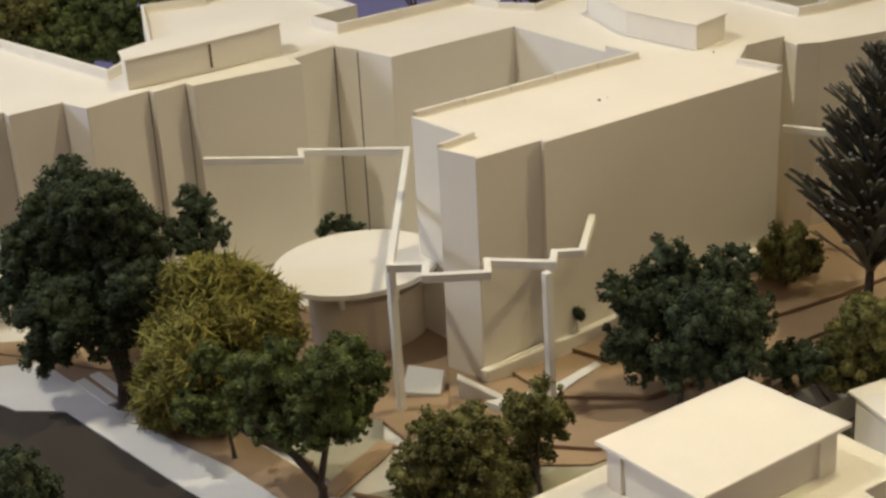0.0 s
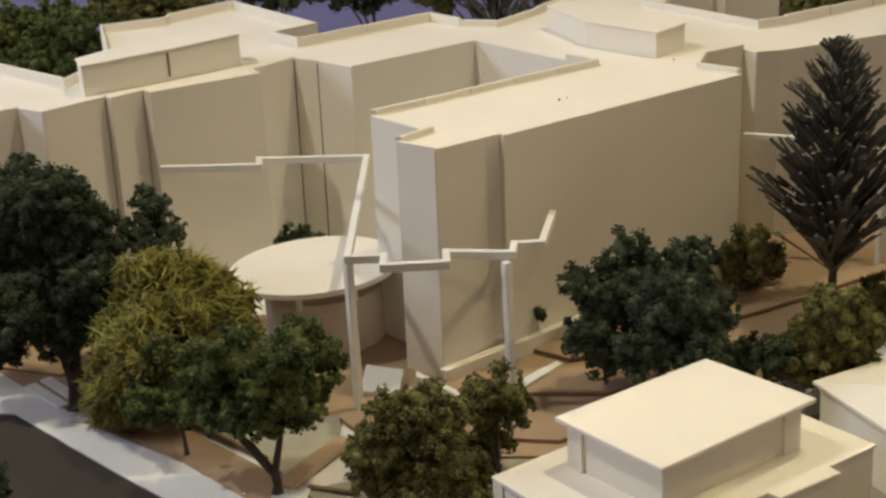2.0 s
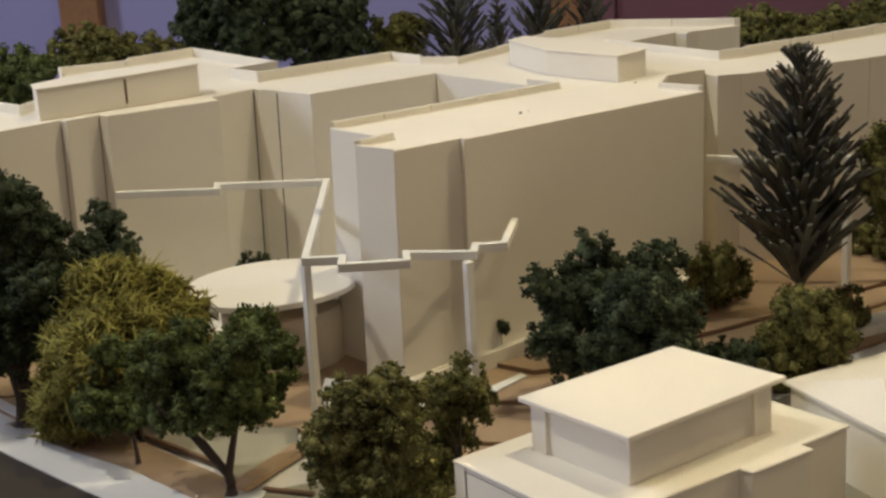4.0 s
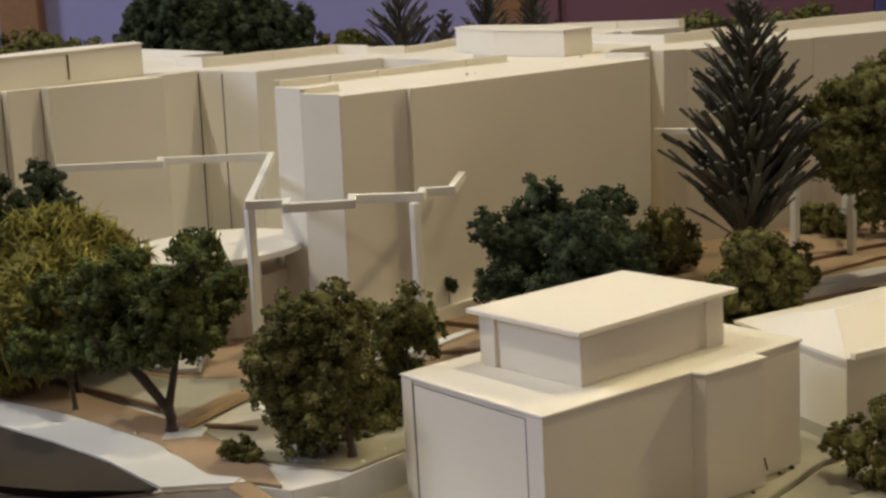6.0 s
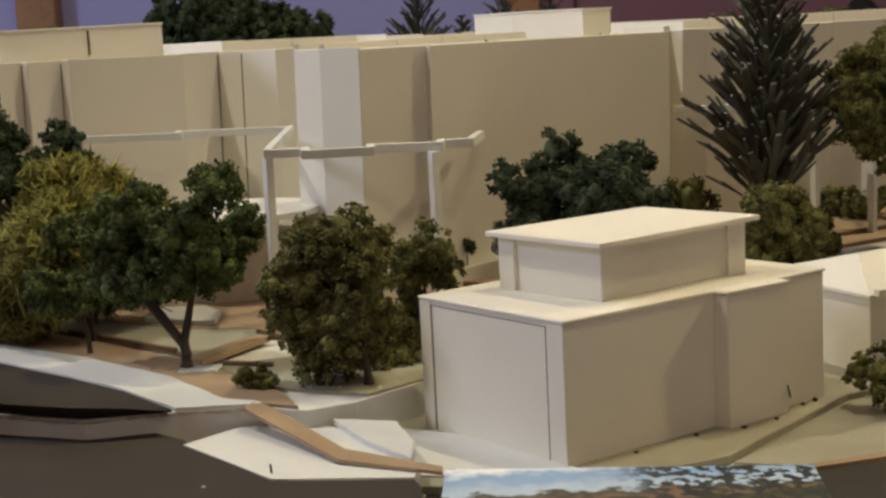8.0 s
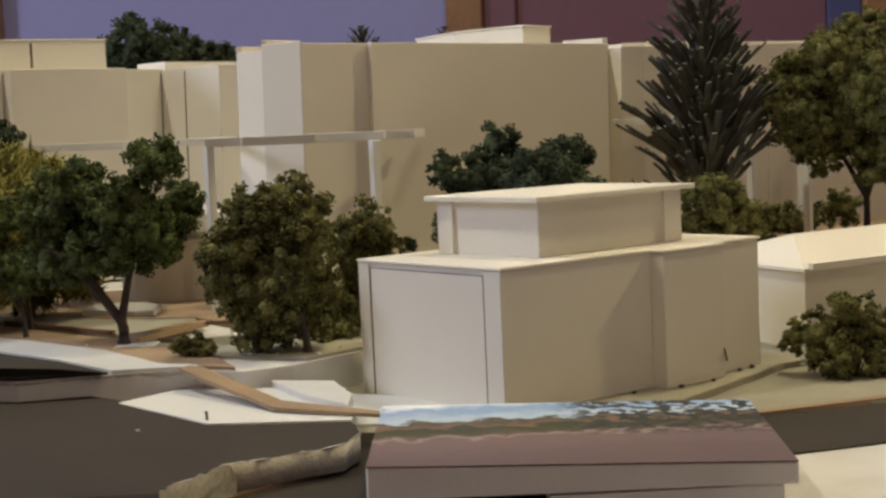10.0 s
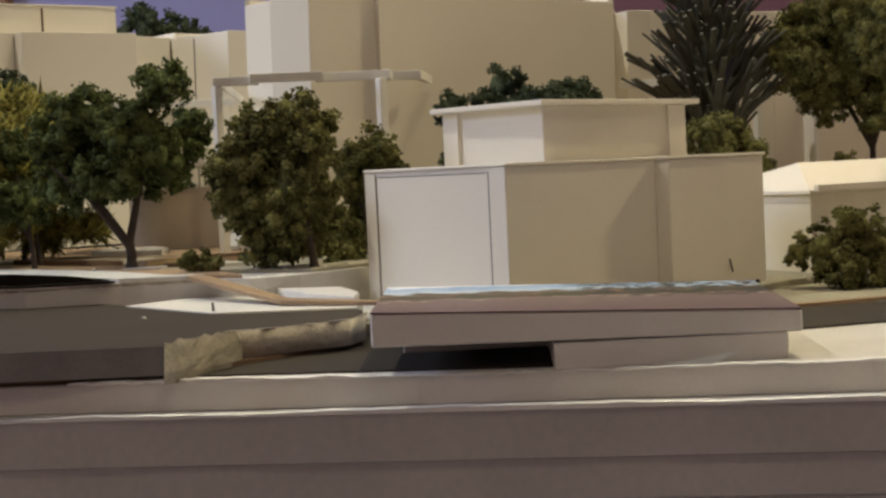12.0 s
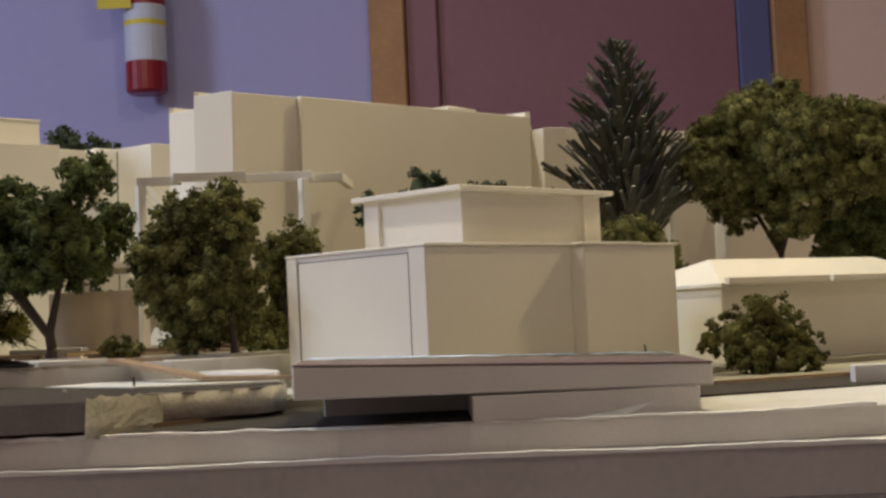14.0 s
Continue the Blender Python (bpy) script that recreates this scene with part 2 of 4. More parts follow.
# lowest sheet: front apron
tagged(link_mesh("ground", prism(wavy(AFRONT + [(0.90, -0.28), (0.90, 0.90), (-0.38, 0.90)], 0.012, 0.0006, 2), 0.0020, 0.0105, 0.0004), FOAM), "white foam board ground sheet with cut front edge", "ground", kind="structure")
tagged(link_mesh("road_lower", prism([(-0.38, 0.235), (-0.168, 0.005), (-0.094, -0.077), (-0.062, -0.110), (0.02, -0.03), (-0.06, 0.20), (-0.36, 0.40)], 0.0105, 0.0111), ROADCARD), "dark paper road on the lower ground sheet", "road", kind="structure")
tagged(link_mesh("road_right", prism([(0.0, -0.093), (0.0615, -0.119), (0.42, -0.262), (0.42, -0.195), (0.115, -0.0815), (0.06, -0.057), (0.02, -0.04)], 0.0105, 0.0112), ROADCARD), "dark paper road in front of the houses", "road", kind="structure")

# raised road sheet with a torn, thick cut edge
CUT = [(-0.195, 0.012), (-0.154, -0.024), (-0.140, -0.018), (-0.124, -0.009), (-0.100, -0.012), (-0.084, -0.015), (-0.070, -0.006), (-0.062, 0.006)]
BREST = [(-0.0590, 0.0140), (-0.0900, 0.0450), (-0.0900, 0.1200), (-0.12, 0.30), (-0.36, 0.42), (-0.36, 0.18)]
CUTLINE = [CUT[0]] + wavy(CUT[1:], 0.004, 0.0005, 3)
CUTLINE = CUTLINE[:1 + min(range(len(CUTLINE)), key=lambda k: math.dist(CUTLINE[k], CUT[-1]))]
bm = prism(CUTLINE + BREST, 0.0125, 0.0208, 0.0, side=1)
# Left of the torn end the side's shadow is put into its colour.
for f in bm.faces:
    if f.calc_center_median().x < -0.157 and f.material_index == 1:
        f.material_index = 2
    elif f.material_index == 1:
        f.smooth = True
road = link_mesh("road_middle", bm, [ROADCARD, CUTFOAM, SHADESIDE])
tagged(road, "dark paper road on thick foam with a torn edge", "road", kind="structure")
tagged(link_mesh("road_backing", prism([(-0.19, 0.016), (-0.15, -0.018), (-0.085, -0.008), (-0.065, 0.01), (-0.07, 0.15), (-0.35, 0.38), (-0.35, 0.18)], 0.0095, 0.0124), CARTONEDGE), "dark cardboard layer under the raised road", "road", kind="structure")


def torn_flap():
    """The crumpled end of the torn foam sheet."""
    bm = bmesh.new()
    rnd = random.Random(5)
    cols = []
    for i in range(13):
        u = i / 12
        x, y = -0.1575 + 0.036 * u, -0.0285 + 0.017 * u
        row = []
        for j in range(7):
            v = j / 6
            z = 0.0105 + 0.0115 * v * (1 - 0.35 * max(0, u - 0.5)) + rnd.uniform(-0.0006, 0.0006)
            bulge = 0.004 * math.sin(math.pi * v) * (1 - u) + 0.0015 * rnd.random()
            row.append(bm.verts.new((x - 0.5 * bulge + 0.003 * v, y - 0.8 * bulge + 0.004 * v, z)))
        cols.append(row)
    for a, b in zip(cols, cols[1:]):
        for j in range(6):
            bm.faces.new((a[j], b[j], b[j + 1], a[j + 1]))
    r = bmesh.ops.solidify(bm, geom=bm.faces[:], thickness=0.002)
    return bm


tagged(link_mesh("torn_edge", torn_flap(), CUTFOAM), "crumpled torn foam edge of the raised road", "foam edge")

# white lower path beside the raised road, and site sheets
tagged(link_mesh("pavement_corner", prism([(-0.0939, 0.1132), (-0.0937, 0.0794), (-0.0939, 0.0500), (-0.0582, 0.0143), (-0.0440, 0.0300), (-0.0400, 0.0900), (-0.0506, 0.1220)], 0.0100, 0.0212), WALKCARD), "white card pavement at the road corner", "pavement", kind="structure")
tagged(link_mesh("ground_house", prism(wavy([(-0.058, 0.030), (-0.02, -0.004), (0.02, -0.026), (0.050, -0.032), (0.112, -0.018), (0.150, -0.010), (0.42, -0.055), (0.42, 0.11), (0.0, 0.115), (-0.05, 0.105)], 0.01, 0.0005, 4), 0.0096, 0.0142, 0.0003), GREYCARD), "pale lawn sheet under the small houses", "ground", kind="structure")
tagged(link_mesh("pavement_house", prism(wavy([(-0.050, 0.036), (-0.018, 0.004), (0.0, -0.008), (0.01, 0.04), (-0.012, 0.09), (-0.03, 0.08)], 0.008, 0.0004, 6), 0.0142, 0.0152), WALKCARD), "white card apron beside the house", "pavement", kind="structure")
SITE = [(-0.36, 0.36), (-0.137, 0.1850), (-0.117, 0.1500), (-0.0848, 0.1340), (-0.0570, 0.1130), (-0.0480, 0.0960), (-0.028, 0.092), (0.03, 0.102), (0.13, 0.105), (0.42, 0.095), (0.88, 0.0), (0.88, 0.88), (-0.36, 0.88)]
tagged(link_mesh("ground_site", prism(wavy(SITE, 0.008, 0.0006, 7), 0.0097, 0.0285, 0.0003), FOAM), "thick white foam sheet of the site", "ground", kind="structure")
tagged(link_mesh("road_upper", prism([(-0.355, 0.362), (-0.136, 0.1870), (-0.1165, 0.1525), (-0.0862, 0.1355), (-0.0853, 0.179), (-0.0905, 0.2237), (-0.0998, 0.2777), (-0.113, 0.37), (-0.135, 0.39), (-0.15, 0.44), (-0.36, 0.60)], 0.0285, 0.0294), ROADCARD), "dark paper street beside the pavement", "road", kind="structure")
tagged(link_mesh("pavement", prism(wavy([(-0.0853, 0.1345), (-0.0580, 0.1140), (-0.0570, 0.1200), (-0.0643, 0.1332), (-0.0600, 0.1873), (-0.0683, 0.2542), (-0.0843, 0.3164), (-0.102, 0.44), (-0.16, 0.47), (-0.151, 0.44), (-0.135, 0.39), (-0.113, 0.37), (-0.0998, 0.2777), (-0.0905, 0.2237), (-0.0853, 0.179)], 0.008, 0.0004, 8), 0.0285, 0.0302), WALKCARD), "white card pavement along the street", "pavement", kind="structure")
tagged(link_mesh("verge", prism(wavy([(-0.0640, 0.1325), (-0.0570, 0.1150), (-0.0500, 0.1000), (-0.0400, 0.1300), (-0.0370, 0.2000), (-0.0500, 0.30), (-0.066, 0.45), (-0.16, 0.52), (-0.16, 0.475), (-0.1015, 0.4405), (-0.0840, 0.3164), (-0.0680, 0.2542), (-0.0597, 0.1873)], 0.01, 0.0004, 9), 0.0285, 0.0299), CARTON), "brown cardboard verge beside the pavement", "verge", kind="structure")
tagged(link_mesh("verge_strip", prism([(-0.0665, 0.1142), (-0.0680, 0.0466), (-0.0505, 0.0085), (-0.0465, 0.0135), (-0.0585, 0.0560), (-0.0560, 0.1200)], [0.0288, 0.0216, 0.0214, 0.0214, 0.0216, 0.0288], [0.0303, 0.0232, 0.0226, 0.0226, 0.0232, 0.0303]), CARTON), "bent brown cardboard strip running down to the house", "verge", kind="structure")
tagged(link_mesh("lawn", prism([(-0.0485, 0.3150), (-0.0345, 0.2275), (-0.0360, 0.2050), (0.0040, 0.2210), (0.0180, 0.2430), (-0.0060, 0.2730), (-0.0250, 0.33), (-0.05, 0.40), (-0.0600, 0.40)], 0.0285, 0.0308), GREYCARD), "pale grey-green lawn sheet beneath the trees", "lawn", kind="structure")
tagged(link_mesh("lawn_front", prism([(-0.036, 0.19), (-0.040, 0.135), (-0.02, 0.095), (0.10, 0.11), (0.07, 0.16), (0.02, 0.172)], 0.0285, 0.0298), GREYCARD), "pale grey-green lawn sheet behind the house", "lawn", kind="structure")

# brown plaza in stepped cardboard sheets
PLAZA = [
    ([(-0.05, 0.40), (-0.025, 0.33), (-0.006, 0.272), (0.018, 0.243), (0.016, 0.215), (0.022, 0.18), (0.075, 0.135), (0.16, 0.125), (0.42, 0.115), (0.86, 0.02), (0.86, 0.30), (0.40, 0.33), (0.12, 0.35), (-0.02, 0.46), (-0.12, 0.47), (-0.075, 0.40)], 0.0285, 0.0312),
    ([(0.048, 0.222), (0.058, 0.170), (0.085, 0.142), (0.16, 0.138), (0.42, 0.13), (0.84, 0.04), (0.84, 0.29), (0.40, 0.31), (0.12, 0.33)], 0.0312, 0.0336),
    ([(0.098, 0.240), (0.100, 0.196), (0.135, 0.163), (0.20, 0.155), (0.42, 0.15), (0.82, 0.06), (0.82, 0.28), (0.40, 0.30), (0.12, 0.32)], 0.0336, 0.0360),
    ([(0.135, 0.240), (0.145, 0.205), (0.17, 0.195), (0.28, 0.180), (0.42, 0.17), (0.80, 0.08), (0.80, 0.27), (0.40, 0.29), (0.12, 0.31)], 0.0360, 0.0388),
]
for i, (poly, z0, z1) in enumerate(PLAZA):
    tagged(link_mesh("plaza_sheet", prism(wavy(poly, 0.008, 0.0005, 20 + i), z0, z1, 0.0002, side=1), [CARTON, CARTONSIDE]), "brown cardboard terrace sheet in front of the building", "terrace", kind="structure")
for poly, z in (([(0.066, 0.214), (0.070, 0.200), (0.100, 0.195), (0.140, 0.205), (0.14, 0.210), (0.10, 0.203)], 0.0364),
                ([(0.20, 0.133), (0.21, 0.1385), (0.285, 0.150), (0.34, 0.142), (0.44, 0.120), (0.44, 0.110), (0.32, 0.128), (0.27, 0.138)], 0.0362),
                ([(0.34, 0.085), (0.36, 0.11), (0.52, 0.08), (0.50, 0.04)], 0.0340)):
    tagged(link_mesh("path", prism(wavy(poly, 0.006, 0.0003, 31), z - 0.006, z + 0.0008), WALKCARD), "white card footpath on the brown terrace", "path", kind="structure")

# ---- main building ----
TOP, FOOT = 0.165, 0.030
OUT = [(-0.0755, 0.512), (-0.0753, 0.503), (-0.0405, 0.504), (-0.0335, 0.481), (0.0105, 0.4875), (0.0115, 0.4815), (0.0345, 0.4845), (0.036, 0.4755), (0.1105, 0.4680), (0.113, 0.483), (0.1485, 0.4905), (0.1495, 0.4845), (0.1545, 0.470), (0.1605, 0.4373),
       (0.2620, 0.4380), (0.2640, 0.344), (0.2667, 0.3197), (0.1000, 0.3215), (0.1035, 0.2685), (0.0790, 0.2645), (0.0858, 0.2382), (0.1282, 0.2376), (0.1274, 0.2332), (0.3100, 0.2342),
       (0.3045, 0.2640), (0.3280, 0.2820), (0.3590, 0.2800), (0.3575, 0.2675), (0.3710, 0.2605), (0.4686, 0.2359), (0.80, 0.155), (0.80, 0.262), (0.5609, 0.3067), (0.4319, 0.3121), (0.4125, 0.3170), (0.4172, 0.4330),
       (0.4986, 0.4431), (0.5000, 0.4320), (0.5174, 0.4352), (0.5566, 0.4280), (0.4960, 0.5150), (0.4200, 0.5080), (0.3480, 0.4790), (0.3000, 0.4640), (0.2850, 0.4850), (0.2830, 0.5210), (0.1690, 0.5190), (0.1670, 0.5500), (0.2060, 0.5540), (0.2090, 0.6900),
       (0.1460, 0.6800), (0.1390, 0.6720), (0.0925, 0.6850), (0.0480, 0.5700), (0.0030, 0.5350), (-0.0120, 0.6180), (-0.0220, 0.6710), (-0.20, 0.70), (-0.20, 0.515)]
LEAN = Vector((0.78, -0.62)) * 0.017


def leaning(bm):
    """Hand-glued card walls lean a little off the vertical."""
    for v in bm.verts:
        v.co.x -= LEAN.x * (TOP - v.co.z)
        v.co.y -= LEAN.y * (TOP - v.co.z)
    return bm


def inset_outline(poly, d):
    out = []
    n = len(poly)
    for i in range(n):
        a, b, c = Vector(poly[i - 1]), Vector(poly[i]), Vector(poly[(i + 1) % n])
        u, v = (b - a).normalized(), (c - b).normalized()
        nu, nv = Vector((-u.y, u.x)), Vector((-v.y, v.x))
        k = (nu + nv) / max(0.35, 1 + nu.dot(nv))
        out.append(b + k * d)
    return out


building = empty("building_model", "cream card model of a large winged building", "model building")
INN = inset_outline(OUT, 0.003)
for i in range(len(OUT)):
    j = (i + 1) % len(OUT)
    part("wall_panel", leaning(prism([OUT[i], OUT[j], INN[j], INN[i]], FOOT, TOP + 0.0003 * (i % 2), 0.0003)), BOARD, building)
for i, wide in ((4, 0.0004), (6, 0.0004), (10, 0.0009), (12, 0.0007)):
    a, b = Vector(OUT[i]), Vector(OUT[i - 1])
    d = (b - a).normalized()
    s = Vector((d.y, -d.x)) if (INN[i] - a).dot(Vector((d.y, -d.x))) < 0 else Vector((-d.y, d.x))
    part("joint", leaning(prism([a + s * 0.0002, a + d * wide + s * 0.0002, a + d * wide - s * 0.0004, a - s * 0.0004], FOOT, TOP - 0.002)), SEAMDARK, building, "dark open joint between wall cards")
part("roof", prism([(v.x, v.y) for v in inset_outline(OUT, 0.0028)], TOP - 0.004, TOP - 0.0006), ROOFCARD, building, "flat cream card roof")


def parapet(i, height=0.0055, w=0.0022, cuts=1, start=0.0, stop=1.0):
    """A low card kerb along wall i, in pieces."""
    j = (i + 1) % len(OUT)
    a, b, c, d = Vector(OUT[i]), Vector(OUT[j]), INN[j], INN[i]
    for k in range(cuts):
        u0, u1 = start + (stop - start) * k / cuts, start + (stop - start) * (k + 1) / cuts - (0.006 if k < cuts - 1 else 0)
        t = w / 0.003
        p = [a.lerp(b, u0), a.lerp(b, u1), a.lerp(b, u1).lerp(d.lerp(c, u1), t), a.lerp(b, u0).lerp(d.lerp(c, u0), t)]
        part("parapet", prism(p, TOP - 0.0004, TOP + height + random.uniform(-0.0004, 0.0004), 0.0002), BOARD, building)


for i, h, n in ((16, 0.0036, 5), (15, 0.004, 1), (18, 0.003, 1), (19, 0.001, 1), (24, 0.0035, 1), (25, 0.003, 1), (23, 0.003, 1), (32, 0.0065, 3), (31, 0.0065, 3), (33, 0.0055, 1), (40, 0.006, 2), (41, 0.005, 1), (39, 0.006, 2), (42, 0.004, 1), (43, 0.005, 1), (44, 0.0065, 1), (45, 0.0065, 2), (46, 0.0065, 1), (47, 0.0065, 1), (48, 0.0065, 1), (49, 0.0065, 1), (50, 0.006, 1), (51, 0.006, 1), (52, 0.006, 1), (53, 0.006, 1), (54, 0.006, 1), (55, 0.006, 1), (34, 0.005, 1)):
    parapet(i, h, cuts=n)


def penthouse(poly, z0, tops, name="penthouse", gap=None):
    body = part(name, prism(poly, z0, tops, 0.0003), BOARD, building, "cream card rooftop block")
    lid = inset_outline(poly, -0.0009)
    part("roof_sheet", prism([(v.x, v.y) for v in lid], [t + 0.0001 for t in tops], [t + 0.0011 for t in tops], 0.0002), ROOFCARD, body)
    if gap:
        part("slit", strip(gap[0], gap[1], 0.0012, z0 + 0.003, z0 + 0.0185), CARTONEDGE, body, "dark open joint")
    return body


penthouse([(0.0016, 0.4985), (0.0600, 0.4975), (0.1135, 0.5000), (0.1200, 0.5225), (0.0900, 0.5275), (0.0600, 0.5290), (0.0300, 0.5270), (0.0080, 0.5210)], TOP - 0.0006, [0.1835, 0.1842, 0.1850, 0.1850, 0.1848, 0.1845, 0.1840, 0.1836], gap=((0.0600, 0.4969), (0.0600, 0.5000)))
penthouse([(0.3006, 0.3660), (0.3064, 0.3045), (0.3374, 0.3110), (0.3480, 0.3700), (0.3400, 0.4350), (0.3198, 0.4285)], TOP - 0.0006, [0.1805] * 6)

# round canopy at the entrance
canopy = empty("entrance_canopy", "round white card canopy beside the building entrance", "canopy")
CC, RX, RY, RA = Vector((0.0655, 0.3400)), 0.0515, 0.0465, radians(0)
ring = [(CC.x + RX * math.cos(a) * math.cos(RA) - RY * math.sin(a) * math.sin(RA), CC.y + RX * math.cos(a) * math.sin(RA) + RY * math.sin(a) * math.cos(RA)) for a in [k * 2 * math.pi / 72 for k in range(72)]]
part("canopy_slab", prism(ring, 0.0755, 0.0790, 0.0003), ROOFCARD, canopy)
drum = [(CC.x + 0.006 + 0.036 * math.cos(a), CC.y + 0.002 + 0.033 * math.sin(a)) for a in [k * 2 * math.pi / 48 for k in range(48)]]
part("drum_wall", prism(drum, 0.030, 0.0640), DRUMCARD, canopy, "curved tan cardboard drum")
for k in range(4):
    a = radians(170 + 55 * k)
    part("column", box(CC.x + 0.036 * math.cos(a) - 0.0015, CC.y + 0.033 * math.sin(a) - 0.0015, 0.0639, CC.x + 0.036 * math.cos(a) + 0.0015, CC.y + 0.033 * math.sin(a) + 0.0015, 0.0756), BEAM, canopy)
for p, z0, z1, label in (([(0.040, 0.258), (0.056, 0.243), (0.066, 0.252), (0.052, 0.268)], 0.0312, [0.034, 0.033, 0.041, 0.043], "tilted white card ramp by the building corner"),
                         ([(0.060, 0.231), (0.078, 0.214), (0.081, 0.217), (0.063, 0.235)], 0.031, [0.046, 0.033, 0.034, 0.047], "loose white card strip by the building corner"),
                         ([(-0.012, 0.304), (0.000, 0.272), (0.008, 0.266), (0.022, 0.284), (0.025, 0.306), (0.006, 0.322)], 0.0300, 0.0342, "low white card step on the terrace")):
    tagged(link_mesh("card_piece", prism(p, z0, z1, 0.0003), WALKCARD), label, "card piece")

# ---- zigzag walkway beams on posts ----
walkway = empty("zigzag_walkway", "white strip walkway in zigzag on thin posts", "walkway")
ZB = 0.1140
PTS = [(0.0350, 0.4690), (0.0815, 0.4270), (0.0880, 0.4400), (0.1400, 0.3935), (0.0320, 0.2450), (0.0470, 0.2335), (0.0385, 0.2215), (0.0650, 0.2030), (0.0735, 0.2155), (0.0975, 0.1905), (0.1065, 0.2005), (0.1185, 0.1922), (0.1520, 0.2245)]
for k, (a, b) in enumerate(zip(PTS, PTS[1:])):
    a, b = Vector(a), Vector(b)
    d = (b - a).normalized() * 0.0018
    part("beam", strip(a - d, b + d, 0.0038, ZB + 0.00015 * (k % 2), ZB + 0.0044 + 0.0002 * (k % 2), 0.0002), BEAM, walkway)
part("post", box(0.0299, 0.2431, 0.0300, 0.0341, 0.2473, ZB + 0.0001, 0.0003), BEAM, walkway)
part("post", box(0.0900, 0.1868, 0.0335, 0.0942, 0.1910, ZB + 0.0001, 0.0003), BEAM, walkway)
east = empty("east_walkway", "white strip walkway on posts behind the conifer", "walkway")
P2 = [(0.3370, 0.2580), (0.3520, 0.2290), (0.3620, 0.2180), (0.3740, 0.2010), (0.4150, 0.1650), (0.4900, 0.2290)]
for k, (a, b) in enumerate(zip(P2, P2[1:])):
    part("beam", strip(a, b, 0.0038, ZB + 0.0002 * (k % 2), ZB + 0.0044 + 0.0002 * (k % 2), 0.0002), BEAM, east)
for x, y in ((0.3800, 0.1830), (0.4150, 0.1670), (0.4480, 0.1950)):
    part("post", box(x - 0.0022, y - 0.0022, 0.0355, x + 0.0022, y + 0.0022, ZB + 0.0005, 0.0003), BEAM, east)

# ---- front house ----
house = empty("small_house", "cream card model house with a raised roof block", "model house")
HZ0, HZ1 = 0.0138, 0.0683
HB = [(0, 0), (0.0775, -0.0022), (0.0780, -0.0088), (0.1115, -0.0105), (0.1120, -0.0040), (0.1420, -0.0045), (0.1400, 0.0830), (0.0, 0.0832)]
HI = inset_outline(HB, 0.0025)
for i in range(len(HB)):
    j = (i + 1) % len(HB)
    part("wall_panel", prism([HB[i], HB[j], HI[j], HI[i]], HZ0, HZ1 - 0.0012, 0.0003), BOARD, house)
part("flat_roof", prism([(v.x, v.y) for v in inset_outline(HB, -0.0008)], HZ1 - 0.0012, HZ1, 0.0003), ROOFCARD, house, "flat cream card roof with slightly worn edge")
part("corner_strip", box(-0.0006, -0.0006, HZ0, 0.0, 0.0085, HZ1 - 0.0014, 0.0002), BOARD, house)
part("corner_strip", box(-0.0006, 0.0765, HZ0, 0.0, 0.0834, HZ1 - 0.0014, 0.0002), BOARD, house)
# Dark strips paint the shade in the gaps round the wall panel.
part("seam", box(-0.0002, 0.0085, HZ0, 0.0001, 0.0094, HZ1 - 0.0030), SEAMDARK, house, "seam drawn as a dark strip of shade")
part("seam", box(-0.0001, 0.0094, HZ1 - 0.0034, 0.0001, 0.0760, HZ1 - 0.0031), SEAMDARK, house, "seam drawn as a dark strip of shade")
part("seam", box(-0.0002, 0.0760, HZ0, 0.0001, 0.0765, HZ1 - 0.0030), SEAMDARK, house, "seam drawn as a dark strip of shade")
upper = part("upper_block", prism([(0.0335, 0.0140), (0.1150, 0.0155), (0.1115, 0.0690), (0.0310, 0.0690)], HZ1, 0.0896, 0.0003), BOARD, house)
part("roof_slab", prism([(0.0287, 0.0093), (0.1217, 0.0110), (0.1168, 0.0724), (0.0264, 0.0730)], 0.0896, 0.0917, 0.0003), ROOFCARD, upper, "flat overhanging cream roof")
part("corner_strip", box(0.0300, 0.0600, HZ1, 0.0316, 0.0693, 0.0895, 0.0002), BOARD, upper)
part("corner_strip", box(0.1050, 0.0138, HZ1, 0.1155, 0.0155, 0.0895, 0.0002), BOARD, upper)

# ---- second house, hipped ----
hip = empty("hipped_house", "cream card model house with a folded hip roof", "model house")
S0 = [(0.1790, -0.0005), (0.3450, -0.0260), (0.3620, 0.0580), (0.2004, 0.0804)]
part("body", prism([(v.x, v.y) for v in inset_outline(S0, 0.003)], 0.0138, 0.0490, 0.0003), BOARD, hip)
bm = bmesh.new()
lo = [bm.verts.new((x, y, 0.0490)) for x, y in S0]
up = [bm.verts.new((x, y, 0.0505)) for x, y in S0]
r0, r1 = bm.verts.new((0.2090, 0.0275, 0.0628)), bm.verts.new((0.330, 0.0120, 0.0628))
bm.faces.new(lo[::-1])
for i in range(4):
    bm.faces.new((lo[i], lo[(i + 1) % 4], up[(i + 1) % 4], up[i]))
bm.faces.new((up[0], up[1], r1, r0))
bm.faces.new((up[1], up[2], r1))
bm.faces.new((up[2], up[3], r0, r1))
bm.faces.new((up[3], up[0], r0))
part("hip_roof", bm, ROOFCARD, hip, "folded cream card hip roof")
part("eave_strip", strip((0.1815, -0.0022), (0.2480, -0.0126), 0.0030, 0.0500, 0.0530, 0.0002), BOARD, hip)
